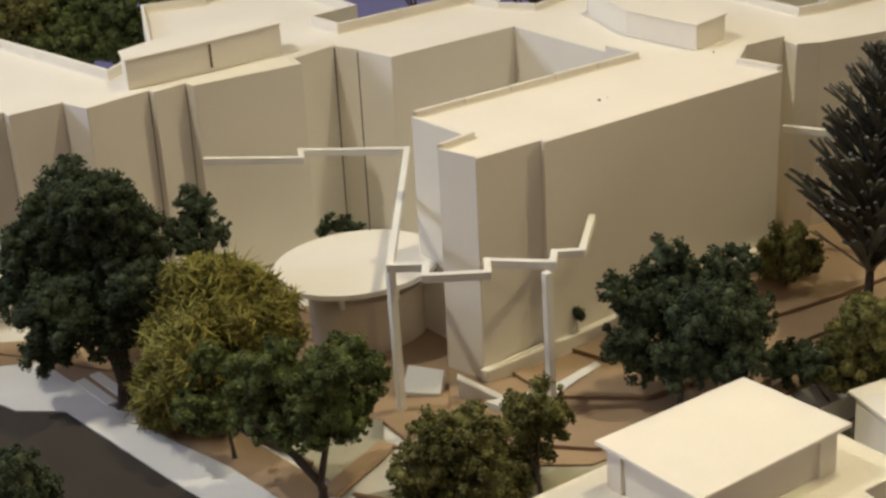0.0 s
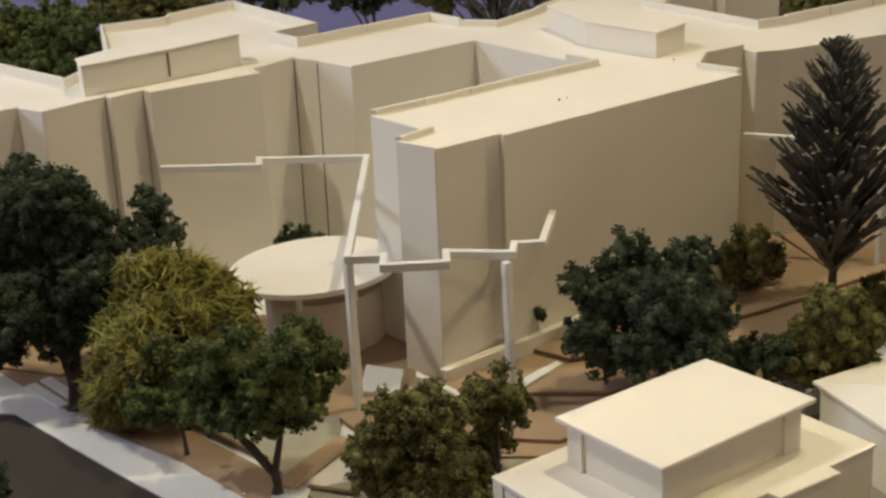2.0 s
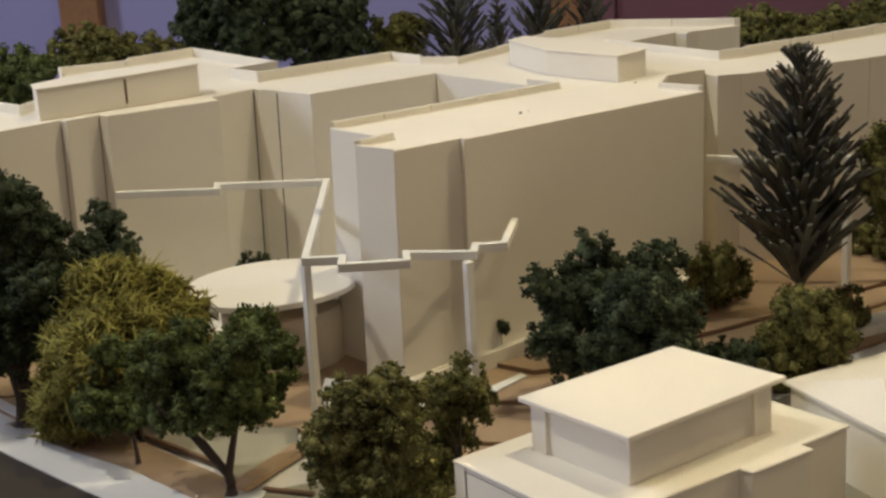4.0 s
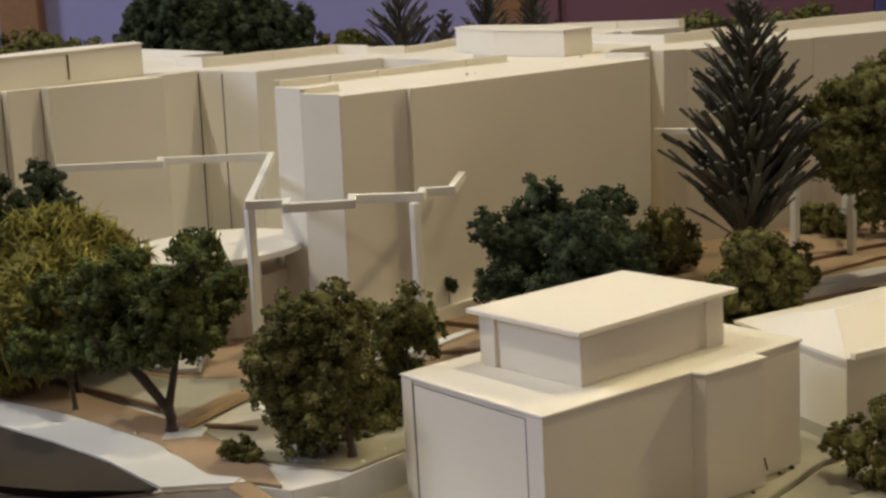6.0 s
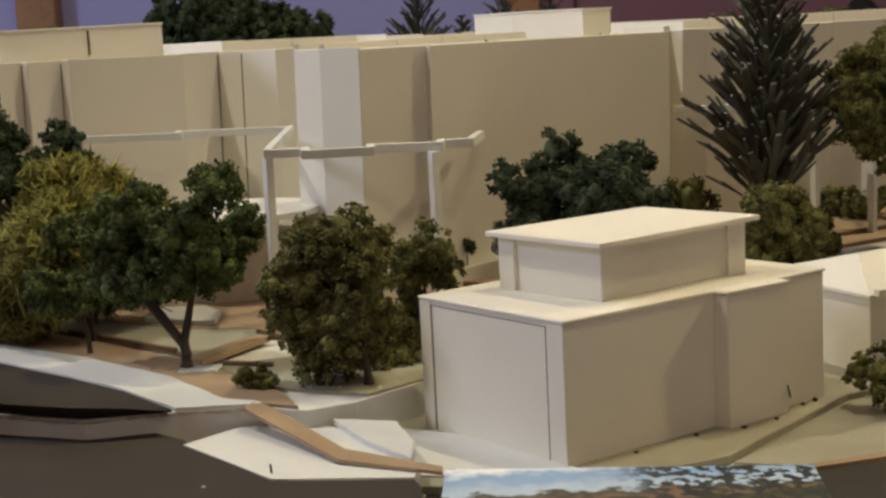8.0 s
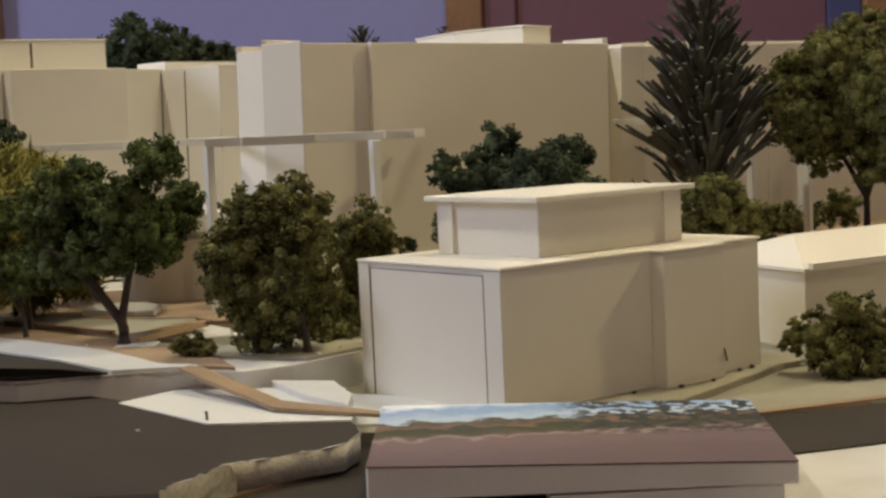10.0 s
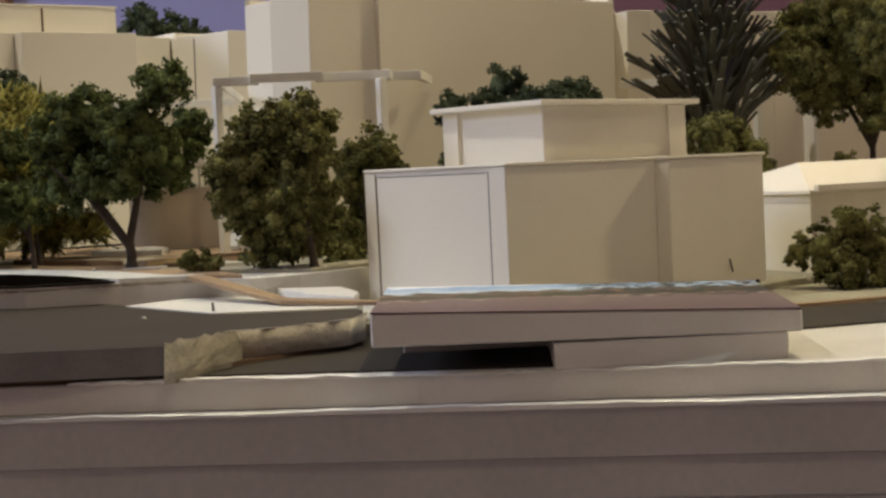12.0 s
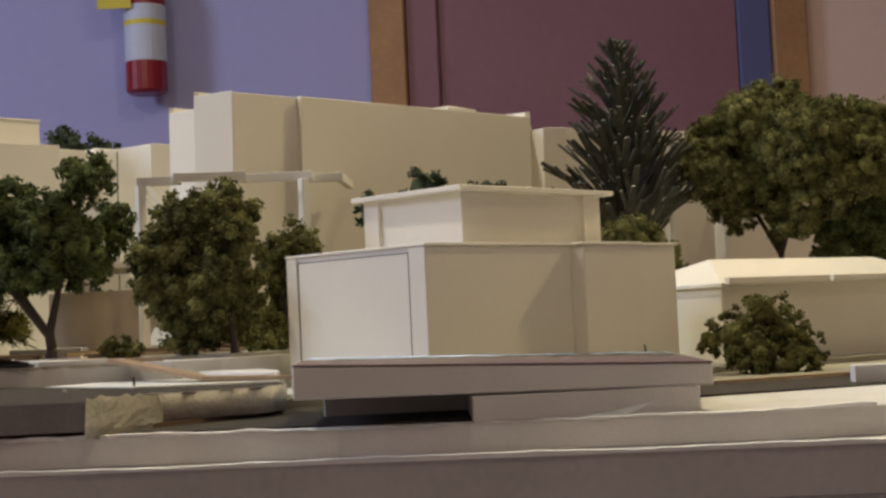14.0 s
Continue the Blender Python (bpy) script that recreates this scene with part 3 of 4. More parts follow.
part("eave_strip", strip((0.2505, -0.0130), (0.3440, -0.0272), 0.0030, 0.0500, 0.0530, 0.0002), BOARD, hip)
tagged(link_mesh("card_piece", prism([(0.094, -0.118), (0.126, -0.146), (0.131, -0.141), (0.099, -0.113)], 0.0105, 0.0172, 0.0003), WALKCARD), "small white folded card piece on the ground", "card piece")

# ---- photo board ----
photo = empty("photo_board", "landscape photograph glued on thick white foam board", "photo board")
FL, FR, BR, BL = (-0.1175, -0.0715), (-0.0242, -0.1451), (0.0327, -0.0837), (-0.0608, -0.0066)
PZ0, PZ1 = 0.0178, (0.0282, 0.0238, 0.0250, 0.0284)


def photo_material():
    m = bpy.data.materials.new("photo_print")
    m.use_nodes = True
    n, l = m.node_tree.nodes, m.node_tree.links
    b = n["Principled BSDF"]
    b.inputs["Roughness"].default_value = 0.5
    b.inputs["Specular IOR Level"].default_value = 0.25
    uv = n.new("ShaderNodeTexCoord")
    sep = n.new("ShaderNodeSeparateXYZ")
    l.new(uv.outputs["UV"], sep.inputs[0])
    wob = n.new("ShaderNodeTexNoise")
    wob.inputs["Scale"].default_value, wob.inputs["Detail"].default_value = 9, 6
    mp = n.new("ShaderNodeMapping")
    mp.inputs["Scale"].default_value = (1.6, 1.0, 1.0)
    l.new(uv.outputs["UV"], mp.inputs[0])
    l.new(mp.outputs[0], wob.inputs["Vector"])
    off = n.new("ShaderNodeMath")
    off.operation = "MULTIPLY_ADD"
    off.inputs[1].default_value, off.inputs[2].default_value = 0.30, -0.15
    l.new(wob.outputs[0], off.inputs[0])
    lean = n.new("ShaderNodeMath")
    lean.operation = "MULTIPLY_ADD"
    lean.inputs[1].default_value = -0.18
    l.new(sep.outputs[0], lean.inputs[0])
    l.new(sep.outputs[1], lean.inputs[2])
    inner = n.new("ShaderNodeMath")
    inner.operation = "ADD"
    l.new(lean.outputs[0], inner.inputs[0])
    l.new(off.outputs[0], inner.inputs[1])
    ramp = n.new("ShaderNodeValToRGB")
    cr = ramp.color_ramp
    cr.interpolation = "EASE"
    for pos, col in ((0.0, (0.15, 0.105, 0.11)), (0.33, (0.19, 0.135, 0.135)), (0.37, (0.36, 0.29, 0.25)), (0.39, (0.17, 0.10, 0.09)), (0.44, (0.07, 0.075, 0.04)), (0.52, (0.05, 0.055, 0.03)), (0.56, (0.22, 0.135, 0.09)), (0.63, (0.07, 0.065, 0.05)), (0.67, (0.50, 0.60, 0.72)), (0.85, (0.26, 0.40, 0.63)), (1.0, (0.30, 0.45, 0.70))):
        e = cr.elements.new(pos)
        e.color = (*col, 1)
    cr.elements.remove(cr.elements[0])
    l.new(inner.outputs[0], ramp.inputs[0])
    vor = n.new("ShaderNodeTexNoise")
    vor.inputs["Scale"].default_value, vor.inputs["Detail"].default_value = 17, 6
    l.new(mp.outputs[0], vor.inputs["Vector"])
    mr = n.new("ShaderNodeMapRange")
    mr.inputs[1].default_value, mr.inputs[2].default_value = 0.47, 0.52
    l.new(vor.outputs[0], mr.inputs[0])
    side = n.new("ShaderNodeMapRange")
    side.inputs[1].default_value, side.inputs[2].default_value = 0.45, 0.55
    l.new(sep.outputs[0], side.inputs[0])
    high = n.new("ShaderNodeMapRange")
    high.inputs[1].default_value, high.inputs[2].default_value = 0.40, 0.52
    l.new(sep.outputs[1], high.inputs[0])
    a1 = n.new("ShaderNodeMath")
    a1.operation = "MULTIPLY"
    l.new(mr.outputs[0], a1.inputs[0])
    l.new(side.outputs[0], a1.inputs[1])
    a2 = n.new("ShaderNodeMath")
    a2.operation = "MULTIPLY"
    l.new(a1.outputs[0], a2.inputs[0])
    l.new(high.outputs[0], a2.inputs[1])
    mix = n.new("ShaderNodeMix")
    mix.data_type = "RGBA"
    mix.inputs[7].default_value = (0.03, 0.035, 0.035, 1)
    l.new(a2.outputs[0], mix.inputs[0])
    l.new(ramp.outputs[0], mix.inputs[6])
    l.new(mix.outputs[2], b.inputs["Base Color"])
    return m


part("foam_slab", prism([FL, FR, BR, BL], [0.0190, PZ0, PZ0, 0.0212], PZ1, 0.0005), FOAM, photo, "thick white foam board backing")
bm = bmesh.new()
uvl = bm.loops.layers.uv.new("UVMap")
vs = [bm.verts.new((p[0] * 0.999, p[1] * 0.999, z + lift)) for lift in (0.0001, 0.0005) for p, z in zip((FL, FR, BR, BL), PZ1)]
top = bm.faces.new(vs[4:])
bm.faces.new(vs[3::-1])
for i in range(4):
    bm.faces.new((vs[i], vs[(i + 1) % 4], vs[4 + (i + 1) % 4], vs[4 + i]))
for lp, uvc in zip(top.loops, ((0, 0), (1, 0), (1, 1), (0, 1))):
    lp[uvl].uv = uvc
part("photo_print", bm, photo_material(), photo, "glossy outdoor photograph with road, trees and blue sky")


def lerp2(a, b, u):
    return (a[0] + (b[0] - a[0]) * u, a[1] + (b[1] - a[1]) * u)


part("support_slab", prism(wavy([lerp2(FL, FR, 0.42), lerp2(FL, FR, 0.965), lerp2(BL, BR, 0.95), lerp2(BL, BR, 0.42)], 0.01, 0.0003, 42), 0.0104, PZ0, 0.0003), FOAM, photo, "second foam piece under the board")
part("support_back", prism([lerp2(lerp2(FL, FR, 0.05), lerp2(BL, BR, 0.05), 0.6), lerp2(lerp2(FL, FR, 0.42), lerp2(BL, BR, 0.42), 0.6), lerp2(BL, BR, 0.41), lerp2(BL, BR, 0.06)], 0.0210 - 0.0108, PZ0, 0.0003), FOAM, photo)

# ---- fire extinguisher on the back wall ----
ext = empty("fire_extinguisher", "red fire extinguisher with white label on the wall", "fire extinguisher")
ES, EZ = -0.578, 0.612
ex, ey = room_pt(ES, WALL_D - 0.06)
part("cylinder", tube([(ex, ey, EZ - 0.092), (ex, ey, EZ - 0.086), (ex, ey, EZ + 0.10), (ex, ey, EZ + 0.135), (ex, ey, EZ + 0.15)], [0.034, 0.041, 0.041, 0.030, 0.016], 24), REDPAINT, ext)
part("label_wrap", tube([(ex, ey, EZ - 0.028), (ex, ey, EZ + 0.085)], [0.0416, 0.0416], 24), LABELWHITE, ext, "white printed label")
part("label_bar", tube([(ex, ey, EZ + 0.044), (ex, ey, EZ + 0.054)], [0.042, 0.042], 24), TAGYELLOW, ext, "yellow band on the label")
part("valve", tube([(ex, ey, EZ + 0.15), (ex, ey, EZ + 0.19)], [0.014, 0.014], 12), BLACK, ext)
part("bracket", room_box(ES - 0.02, ES + 0.02, WALL_D - 0.02, WALL_D, EZ - 0.05, EZ + 0.12), BLACK, ext)
tagged(link_mesh("inspection_tag", room_box(ES - 0.085, ES - 0.018, WALL_D - 0.104, WALL_D - 0.102, EZ + 0.075, EZ + 0.19), TAGYELLOW), "yellow paper inspection tag on the extinguisher", "tag")

# ---- trees ----
rng = np.random.default_rng(7)
OCT_V = np.array([(1, 0, 0), (-1, 0, 0), (0, 1, 0), (0, -1, 0), (0, 0, 1), (0, 0, -1)], float)
OCT_F = np.array([(0, 2, 4), (2, 1, 4), (1, 3, 4), (3, 0, 4), (2, 0, 5), (1, 2, 5), (3, 1, 5), (0, 3, 5)])


def rotations(n):
    q = rng.normal(size=(n, 4))
    q /= np.linalg.norm(q, axis=1)[:, None]
    w, x, y, z = q.T
    return np.stack([np.stack([1 - 2 * (y * y + z * z), 2 * (x * y - z * w), 2 * (x * z + y * w)], -1),
                     np.stack([2 * (x * y + z * w), 1 - 2 * (x * x + z * z), 2 * (y * z - x * w)], -1),
                     np.stack([2 * (x * z - y * w), 2 * (y * z + x * w), 1 - 2 * (x * x + y * y)], -1)], 1)


def unit(n):
    d = rng.normal(size=(n, 3))
    return d / np.linalg.norm(d, axis=1)[:, None]


def ball():
    """An octahedron split once and rounded: the core of one tuft."""
    v, f, seen = [tuple(p) for p in OCT_V], [], {}

    def mid(a, b):
        key = (min(a, b), max(a, b))
        if key not in seen:
            m = np.array(v[a]) + np.array(v[b])
            seen[key] = len(v)
            v.append(tuple(m / np.linalg.norm(m)))
        return seen[key]
    for a, b, c in OCT_F:
        ab, bc, ca = mid(a, b), mid(b, c), mid(c, a)
        f += [(a, ab, ca), (ab, b, bc), (ca, bc, c), (ab, bc, ca)]
    return np.array(v), np.array(f)


BALL_V, BALL_F = ball()


def crown_mesh(lobes, mat, crumb, density, wiry=False):
    """A crown of foam: each lobe is built of knobbly tufts, and each tuft is coated with fine crumbs."""
    cores, core_r, centres, sizes = [], [], [], []
    for x, y, z, r in lobes:
        c, r = np.array((x, y, z)) / 1000, r * 0.93 / 1000
        cores.append(c[None] + unit(6) * r * 0.25)
        core_r.append(np.full(6, r * (0.36 if wiry else 0.46)))
        nt = int(min(150, max(14, 1.75 * density * (r / 0.0024) ** 2)))
        d = unit(nt)
        tuft = c + d * r * rng.uniform(0.62, 1.12, (nt, 1)) * (1, 1, 0.94)
        tr = 0.0038 * rng.uniform(0.5, 1.3, nt) * min(1.3, max(0.55, r / 0.015))
        if not wiry:
            cores.append(tuft)
            core_r.append(tr * 0.74)
        for tc, rr, dd0 in zip(tuft, tr, d):
            k = int(min(40, 8 + 1.35 * density * (rr / crumb) ** 2))
            dd = unit(k) + dd0 * 0.55
            dd /= np.linalg.norm(dd, axis=1)[:, None]
            reach = rng.uniform(0.3, 1.9, (k, 1)) if wiry else 0.84 + 0.42 * rng.uniform(0, 1, (k, 1)) ** 1.5
            centres.append(tc + dd * rr * reach)
            sizes.append(crumb * rng.uniform(0.6, 1.3, k))
    p, s = np.concatenate(centres), np.concatenate(sizes)
    n = len(p)
    stretch = np.stack([np.ones(n), rng.uniform(0.6, 1.1, n), rng.uniform(0.5, 1.0, n)], -1)
    if wiry:
        stretch = np.stack([rng.uniform(4.0, 8.5, n), np.full(n, 0.62), np.full(n, 0.62)], -1)
    v = (OCT_V[None] * rng.uniform(0.7, 1.3, (n, 6, 1)) * stretch[:, None, :]) @ np.transpose(rotations(n), (0, 2, 1))
    v = (v * s[:, None, None] + p[:, None, :]).reshape(-1, 3)
    f = (OCT_F[None] + (np.arange(n) * 6)[:, None, None]).reshape(-1, 3)
    cp, cr = np.concatenate(cores), np.concatenate(core_r)
    m = len(cp)
    w = (BALL_V[None] * rng.uniform(0.82, 1.16, (m, len(BALL_V), 1))) @ np.transpose(rotations(m), (0, 2, 1))
    w = (w * cr[:, None, None] + cp[:, None, :]).reshape(-1, 3)
    g = (BALL_F[None] + (np.arange(m) * len(BALL_V))[:, None, None]).reshape(-1, 3) + len(v)
    v, f = np.concatenate([v, w]), np.concatenate([f, g])
    me = bpy.data.meshes.new("crown")
    me.vertices.add(len(v))
    me.vertices.foreach_set("co", v.reshape(-1))
    me.loops.add(len(f) * 3)
    me.loops.foreach_set("vertex_index", f.reshape(-1))
    me.polygons.add(len(f))
    me.polygons.foreach_set("loop_start", np.arange(0, len(f) * 3, 3))
    me.update(calc_edges=True)
    me.materials.append(mat)
    return me


def foam_tree(base, lobes, mat, thick, label, name="foam_tree", category="tree", low_fork=False):
    tree = empty(name, label, category, base, group="foam trees and bushes of the model")
    bx, by, bz = base
    lo = min(z - r for x, y, z, r in lobes) / 1000
    cx, cy = np.mean([l[0] for l in lobes]) / 1000, np.mean([l[1] for l in lobes]) / 1000
    cz = np.mean([l[2] for l in lobes]) / 1000
    t = thick / 1000
    far = math.hypot(bx - 0.0, by - 0.1) > 0.5
    crumb = (0.0011 if mat is YELLOW else 0.00082) if not far else 0.0013
    if category == "tree":
        fork = Vector((cx * 0.15, cy * 0.15, max(0.010, cz * 0.42)))
        if low_fork:
            fork = Vector((-0.0005, 0.0005, 0.0125))
        part("trunk", tube([(0, 0, -0.0005), (0, 0, 0.002), fork * 0.5 + Vector((t * 0.3, 0, 0)), fork], [t * 1.5, t * 1.15, t, t * 0.9], 9), TRUNK, tree)
        pick = sorted(lobes, key=lambda q: q[2] if low_fork else -q[3])[:4]
        if low_fork:
            pick = [(-15.0, 14.0, 36.0, 0), (-24.0, 22.0, 46.0, 0), (8.0, -4.0, 46.0, 0)]
        for x, y, z, r in pick:
            e = Vector((x, y, z)) / 1000
            m = fork.lerp(e, 0.5) + Vector((0, 0, 0.002))
            part("limb", tube([fork - Vector((0, 0, 0.002)), m, e], [t * 0.85, t * 0.6, t * 0.25], 7), TRUNK, tree)
    else:
        part("stem", tube([(0, 0, -0.0005), (cx * 0.6, cy * 0.6, max(0.003, cz * 0.7))], [t, t * 0.5], 7), TRUNK, tree)
    density = 1.0 if not far else 0.6
    crown = new("crown", crown_mesh(lobes, mat, crumb, density, wiry=mat is YELLOW))
    crown.parent = tree
    return tree


def foam_bush(base, lobes, mat, thick, label):
    return foam_tree(base, lobes, mat, thick, label, "foam_bush", "bush")

foam_tree((-0.0817, 0.353, 0.03), [(11.2, 29.9, 107.9, 23.5), (-8.3, 56.6, 94.8, 21.7), (22.5, 22.9, 89.5, 21.7), (2.4, 41.1, 68.7, 25.3), (-18.8, 60.0, 79.4, 19.9), (-25.9, 18.3, 56.5, 21.7), (14.1, 1.5, 70.9, 18.0), (-28.7, 65.1, 56.3, 18.0), (-1.7, 10.4, 37.9, 14.4), (-32.7, 27.7, 34.6, 14.4), (10.9, 71.7, 108.6, 16.2), (9.0, 16.6, 46.7, 16.2)], DKGREEN, 5.8, "large dark green foam tree with a thick trunk")
foam_tree((-0.0316, 0.3408, 0.03), [(21.1, 45.5, 91.4, 12.9), (6.2, 36.5, 80.9, 11.8), (22.0, 30.7, 79.9, 10.3), (6.5, 23.3, 74.4, 10.3)], DKGREEN, 1.2, "small dark green foam tree beside the building")
foam_tree((-0.048, 0.287, 0.03), [(7.5, 35.8, 63.8, 20.8), (29.0, 30.0, 55.9, 19.0), (-8.5, 30.7, 46.8, 19.0), (35.2, 12.7, 49.6, 14.5), (-20.8, 32.0, 19.9, 16.6), (-19.1, 5.4, 37.9, 20.8), (21.0, 32.9, 70.8, 13.8), (-27.6, 28.3, 13.1, 13.8), (-1.0, 14.1, 49.8, 20.8)], YELLOW, 1.2, "yellow-green lichen tree beside the pavement")
foam_tree((-0.047, 0.195, 0.03), [(13.9, -11.2, 78.7, 13.2), (31.2, 1.3, 59.3, 12.0), (-8.0, 20.9, 68.3, 14.9), (-14.5, 33.7, 57.6, 13.7), (13.1, 19.8, 52.3, 16.6), (14.4, 6.3, 42.0, 13.2), (-4.8, 30.9, 41.0, 14.3), (-5.8, 9.9, 38.2, 11.4), (-17.0, 32.3, 37.5, 11.4), (13.7, 0.2, 56.9, 11.4), (26.9, 1.3, 44.5, 10.0), (-2.0, 2.0, 57.0, 14.0), (9.0, -9.0, 49.0, 12.5), (5.0, -3.0, 66.0, 11.0), (1.0, 1.0, 43.0, 11.0), (13.0, -11.0, 41.0, 9.0), (-11.0, 13.0, 42.0, 10.0)], MIDGREEN, 2.4, "green foam tree with a forked trunk", low_fork=True)
foam_tree((-0.062, 0.262, 0.03), [(7.6, 18.4, 40.8, 13.7), (-14.9, 4.3, 32.1, 12.8), (-3.2, -2.6, 31.0, 11.6), (-5.2, 8.0, 54.8, 10.7), (-7.6, 26.5, 25.8, 10.7)], MIDGREEN, 1.1, "green foam tree on a thin trunk")
foam_tree((-0.01, 0.108, 0.0298), [(-1.5, 11.0, 62.5, 12.0), (-10.5, 21.0, 56.0, 13.0), (5.5, 4.0, 54.0, 12.0), (-5.0, 16.0, 47.0, 15.0), (-17.0, 23.0, 42.0, 14.0), (1.0, 3.0, 42.0, 14.0), (-20.0, 22.0, 27.0, 13.5), (-9.0, 9.0, 27.0, 16.0), (6.0, 4.0, 29.0, 12.5), (-14.0, 16.0, 13.0, 12.5), (4.0, 6.0, 15.0, 11.0), (-5.0, 10.0, 14.0, 13.0), (-1.0, 20.0, 12.0, 12.0)], OLIVE, 1.6, "dense olive foam tree beside the house")
foam_tree((0.0372, 0.1285, 0.0298), [(7.6, 9.4, 44.3, 13.6), (15.3, 7.7, 34.6, 10.8), (1.2, 18.2, 36.8, 11.9), (6.2, 17.8, 18.4, 13.6), (-7.2, 13.9, 10.2, 12.8), (-17.6, 1.8, -2.7, 11.9)], OLIVE, 1.2, "olive foam tree behind the house")
foam_tree((0.1412, 0.1424, 0.0336), [(15.5, 29.2, 75.6, 11.5), (25.1, 24.1, 59.4, 14.7), (43.8, 10.0, 64.2, 14.7), (-13.5, 35.1, 62.6, 9.8), (5.1, 27.2, 51.1, 19.0), (15.4, -7.9, 53.2, 20.3), (47.4, -3.0, 45.0, 14.7), (-11.6, 25.3, 37.0, 14.7), (1.9, 0.0, 33.3, 18.0), (18.7, -21.2, 34.1, 16.4), (-4.0, 22.4, 20.8, 11.5), (44.3, -1.0, 30.1, 13.7)], DKGREEN, 1.6, "spreading dark green foam tree before the building")
foam_bush((0.29, 0.208, 0.0388), [(-2.8, -6.7, 27.7, 16.1), (14.2, 6.4, 10.4, 14.6), (-3.3, 5.1, 16.4, 13.5)], OLIVE, 0.8, "dark olive foam bush against the wall")
foam_bush((0.2308, 0.0954, 0.0287), [(1.5, -0.1, 45.6, 16.0), (8.4, -4.6, 32.7, 18.3), (7.8, 15.8, 19.2, 18.3), (22.7, 6.5, 14.7, 16.0), (-14.9, 1.9, 25.7, 14.0)], OLIVE, 0.8, "round olive foam bush below the conifer")
foam_bush((0.215, 0.105, 0.0287), [(-11.0, 19.4, 19.6, 12.7), (-9.6, 0.9, 24.8, 11.7), (-17.3, 25.5, 22.8, 7.3)], DKGREEN, 0.7, "low dark foam bush")
foam_bush((0.3, 0.138, 0.0336), [(10.9, -7.1, 18.2, 12.7), (22.7, -0.7, 4.1, 12.7)], OLIVE, 0.7, "dark olive foam bush beside the path")
foam_tree((0.362, 0.09, 0.0335), [(14.7, 6.4, 121.3, 19.2), (-13.5, 5.6, 111.4, 21.4), (-9.3, 35.1, 97.0, 21.4), (5.8, -25.8, 102.7, 22.9), (12.9, -46.0, 88.3, 21.4), (-5.7, 6.6, 78.7, 21.4), (0.3, -34.5, 72.7, 20.3), (-37.6, 15.6, 79.3, 15.5), (24.5, -35.0, 108.7, 16.6), (-18.3, 18.0, 63.1, 14.8), (-5.8, -16.0, 57.5, 16.6), (-12.6, -25.7, 92.9, 22.2), (-8.1, 22.9, 83.1, 18.5), (-39.2, 22.8, 89.6, 14.0), (51.5, -33.1, 82.6, 14.8)], OLIVE, 1.9, "large olive foam tree on a forked trunk")
foam_tree((0.43, 0.06, 0.0335), [(5.6, 13.2, 105.3, 20.9), (-13.1, -0.1, 77.4, 19.0), (-3.3, -5.1, 87.2, 19.0), (5.8, -9.1, 73.5, 20.9)], OLIVE, 1.7, "large olive foam tree at the model edge")
foam_tree((0.4, 0.062, 0.0335), [(-5.1, 8.6, 47.6, 15.6), (3.5, -1.6, 48.5, 16.7), (10.8, -10.2, 43.0, 15.6), (8.4, -5.2, 36.7, 14.1), (-3.4, 15.8, 38.1, 11.2)], MIDGREEN, 1.0, "bright green foam tree behind the hipped house")
foam_bush((0.156, -0.037, 0.0115), [(-0.3, -1.2, 24.8, 11.3), (-10.1, 6.3, 15.8, 10.2), (10.3, -3.3, 17.6, 11.3), (-7.0, -3.7, 8.0, 12.1), (5.2, -11.4, 5.1, 10.2), (-9.6, 19.1, 14.8, 7.5), (13.7, -13.0, 9.8, 7.5)], OLIVE, 0.8, "olive foam bush before the hipped house")
foam_bush((-0.0444, 0.1419, 0.03), [(0.8, 0.8, 3.4, 5.9), (1.8, -7.2, 1.6, 4.3), (-3.8, 2.6, 2.7, 4.0)], OLIVE, 0.4, "small olive foam shrub on the verge")
foam_bush((0.1455, 0.2327, 0.047), [(1.7, 3.1, 10.1, 2.5), (1.9, -0.7, 8.5, 1.8)], DKGREEN, 0.3, "tiny green sprig by the building wall")
foam_tree((0.02, 0.8, 0.0285), [(83.3, -4.4, 124.8, 25.0), (66.8, 5.1, 114.5, 26.0), (84.7, -41.3, 125.2, 21.8), (50.1, 20.4, 124.6, 26.0), (73.8, -15.6, 105.3, 23.4), (97.0, -22.3, 98.1, 19.8), (50.1, -8.4, 99.4, 23.4)], MIDGREEN, 1.3, "green foam tree behind the building")
foam_tree((0.04, 0.77, 0.0285), [(49.9, 31.6, 97.5, 23.7), (72.5, 22.4, 104.0, 23.7), (7.6, 18.8, 103.9, 21.1), (60.6, -12.0, 95.6, 16.9), (15.9, 55.4, 105.1, 23.7), (50.3, 55.4, 110.1, 23.7)], MIDGREEN, 1.2, "green foam tree between the rear wings")
foam_tree((-0.07, 0.8, 0.0285), [(92.3, -9.8, 130.9, 23.1), (80.2, 6.0, 119.5, 23.1), (113.3, -3.0, 127.5, 20.5)], OLIVE, 1.2, "olive foam tree behind the building")
foam_tree((0.12, 0.8, 0.0285), [(46.7, 8.5, 140.3, 20.7), (65.3, -6.2, 131.7, 22.8), (84.0, -21.3, 130.7, 19.0), (34.2, 16.9, 128.7, 18.5), (106.2, -23.5, 128.7, 15.2), (48.0, -3.7, 114.9, 21.8), (73.5, -17.8, 113.1, 21.8)], OLIVE, 1.2, "olive foam tree behind the building")
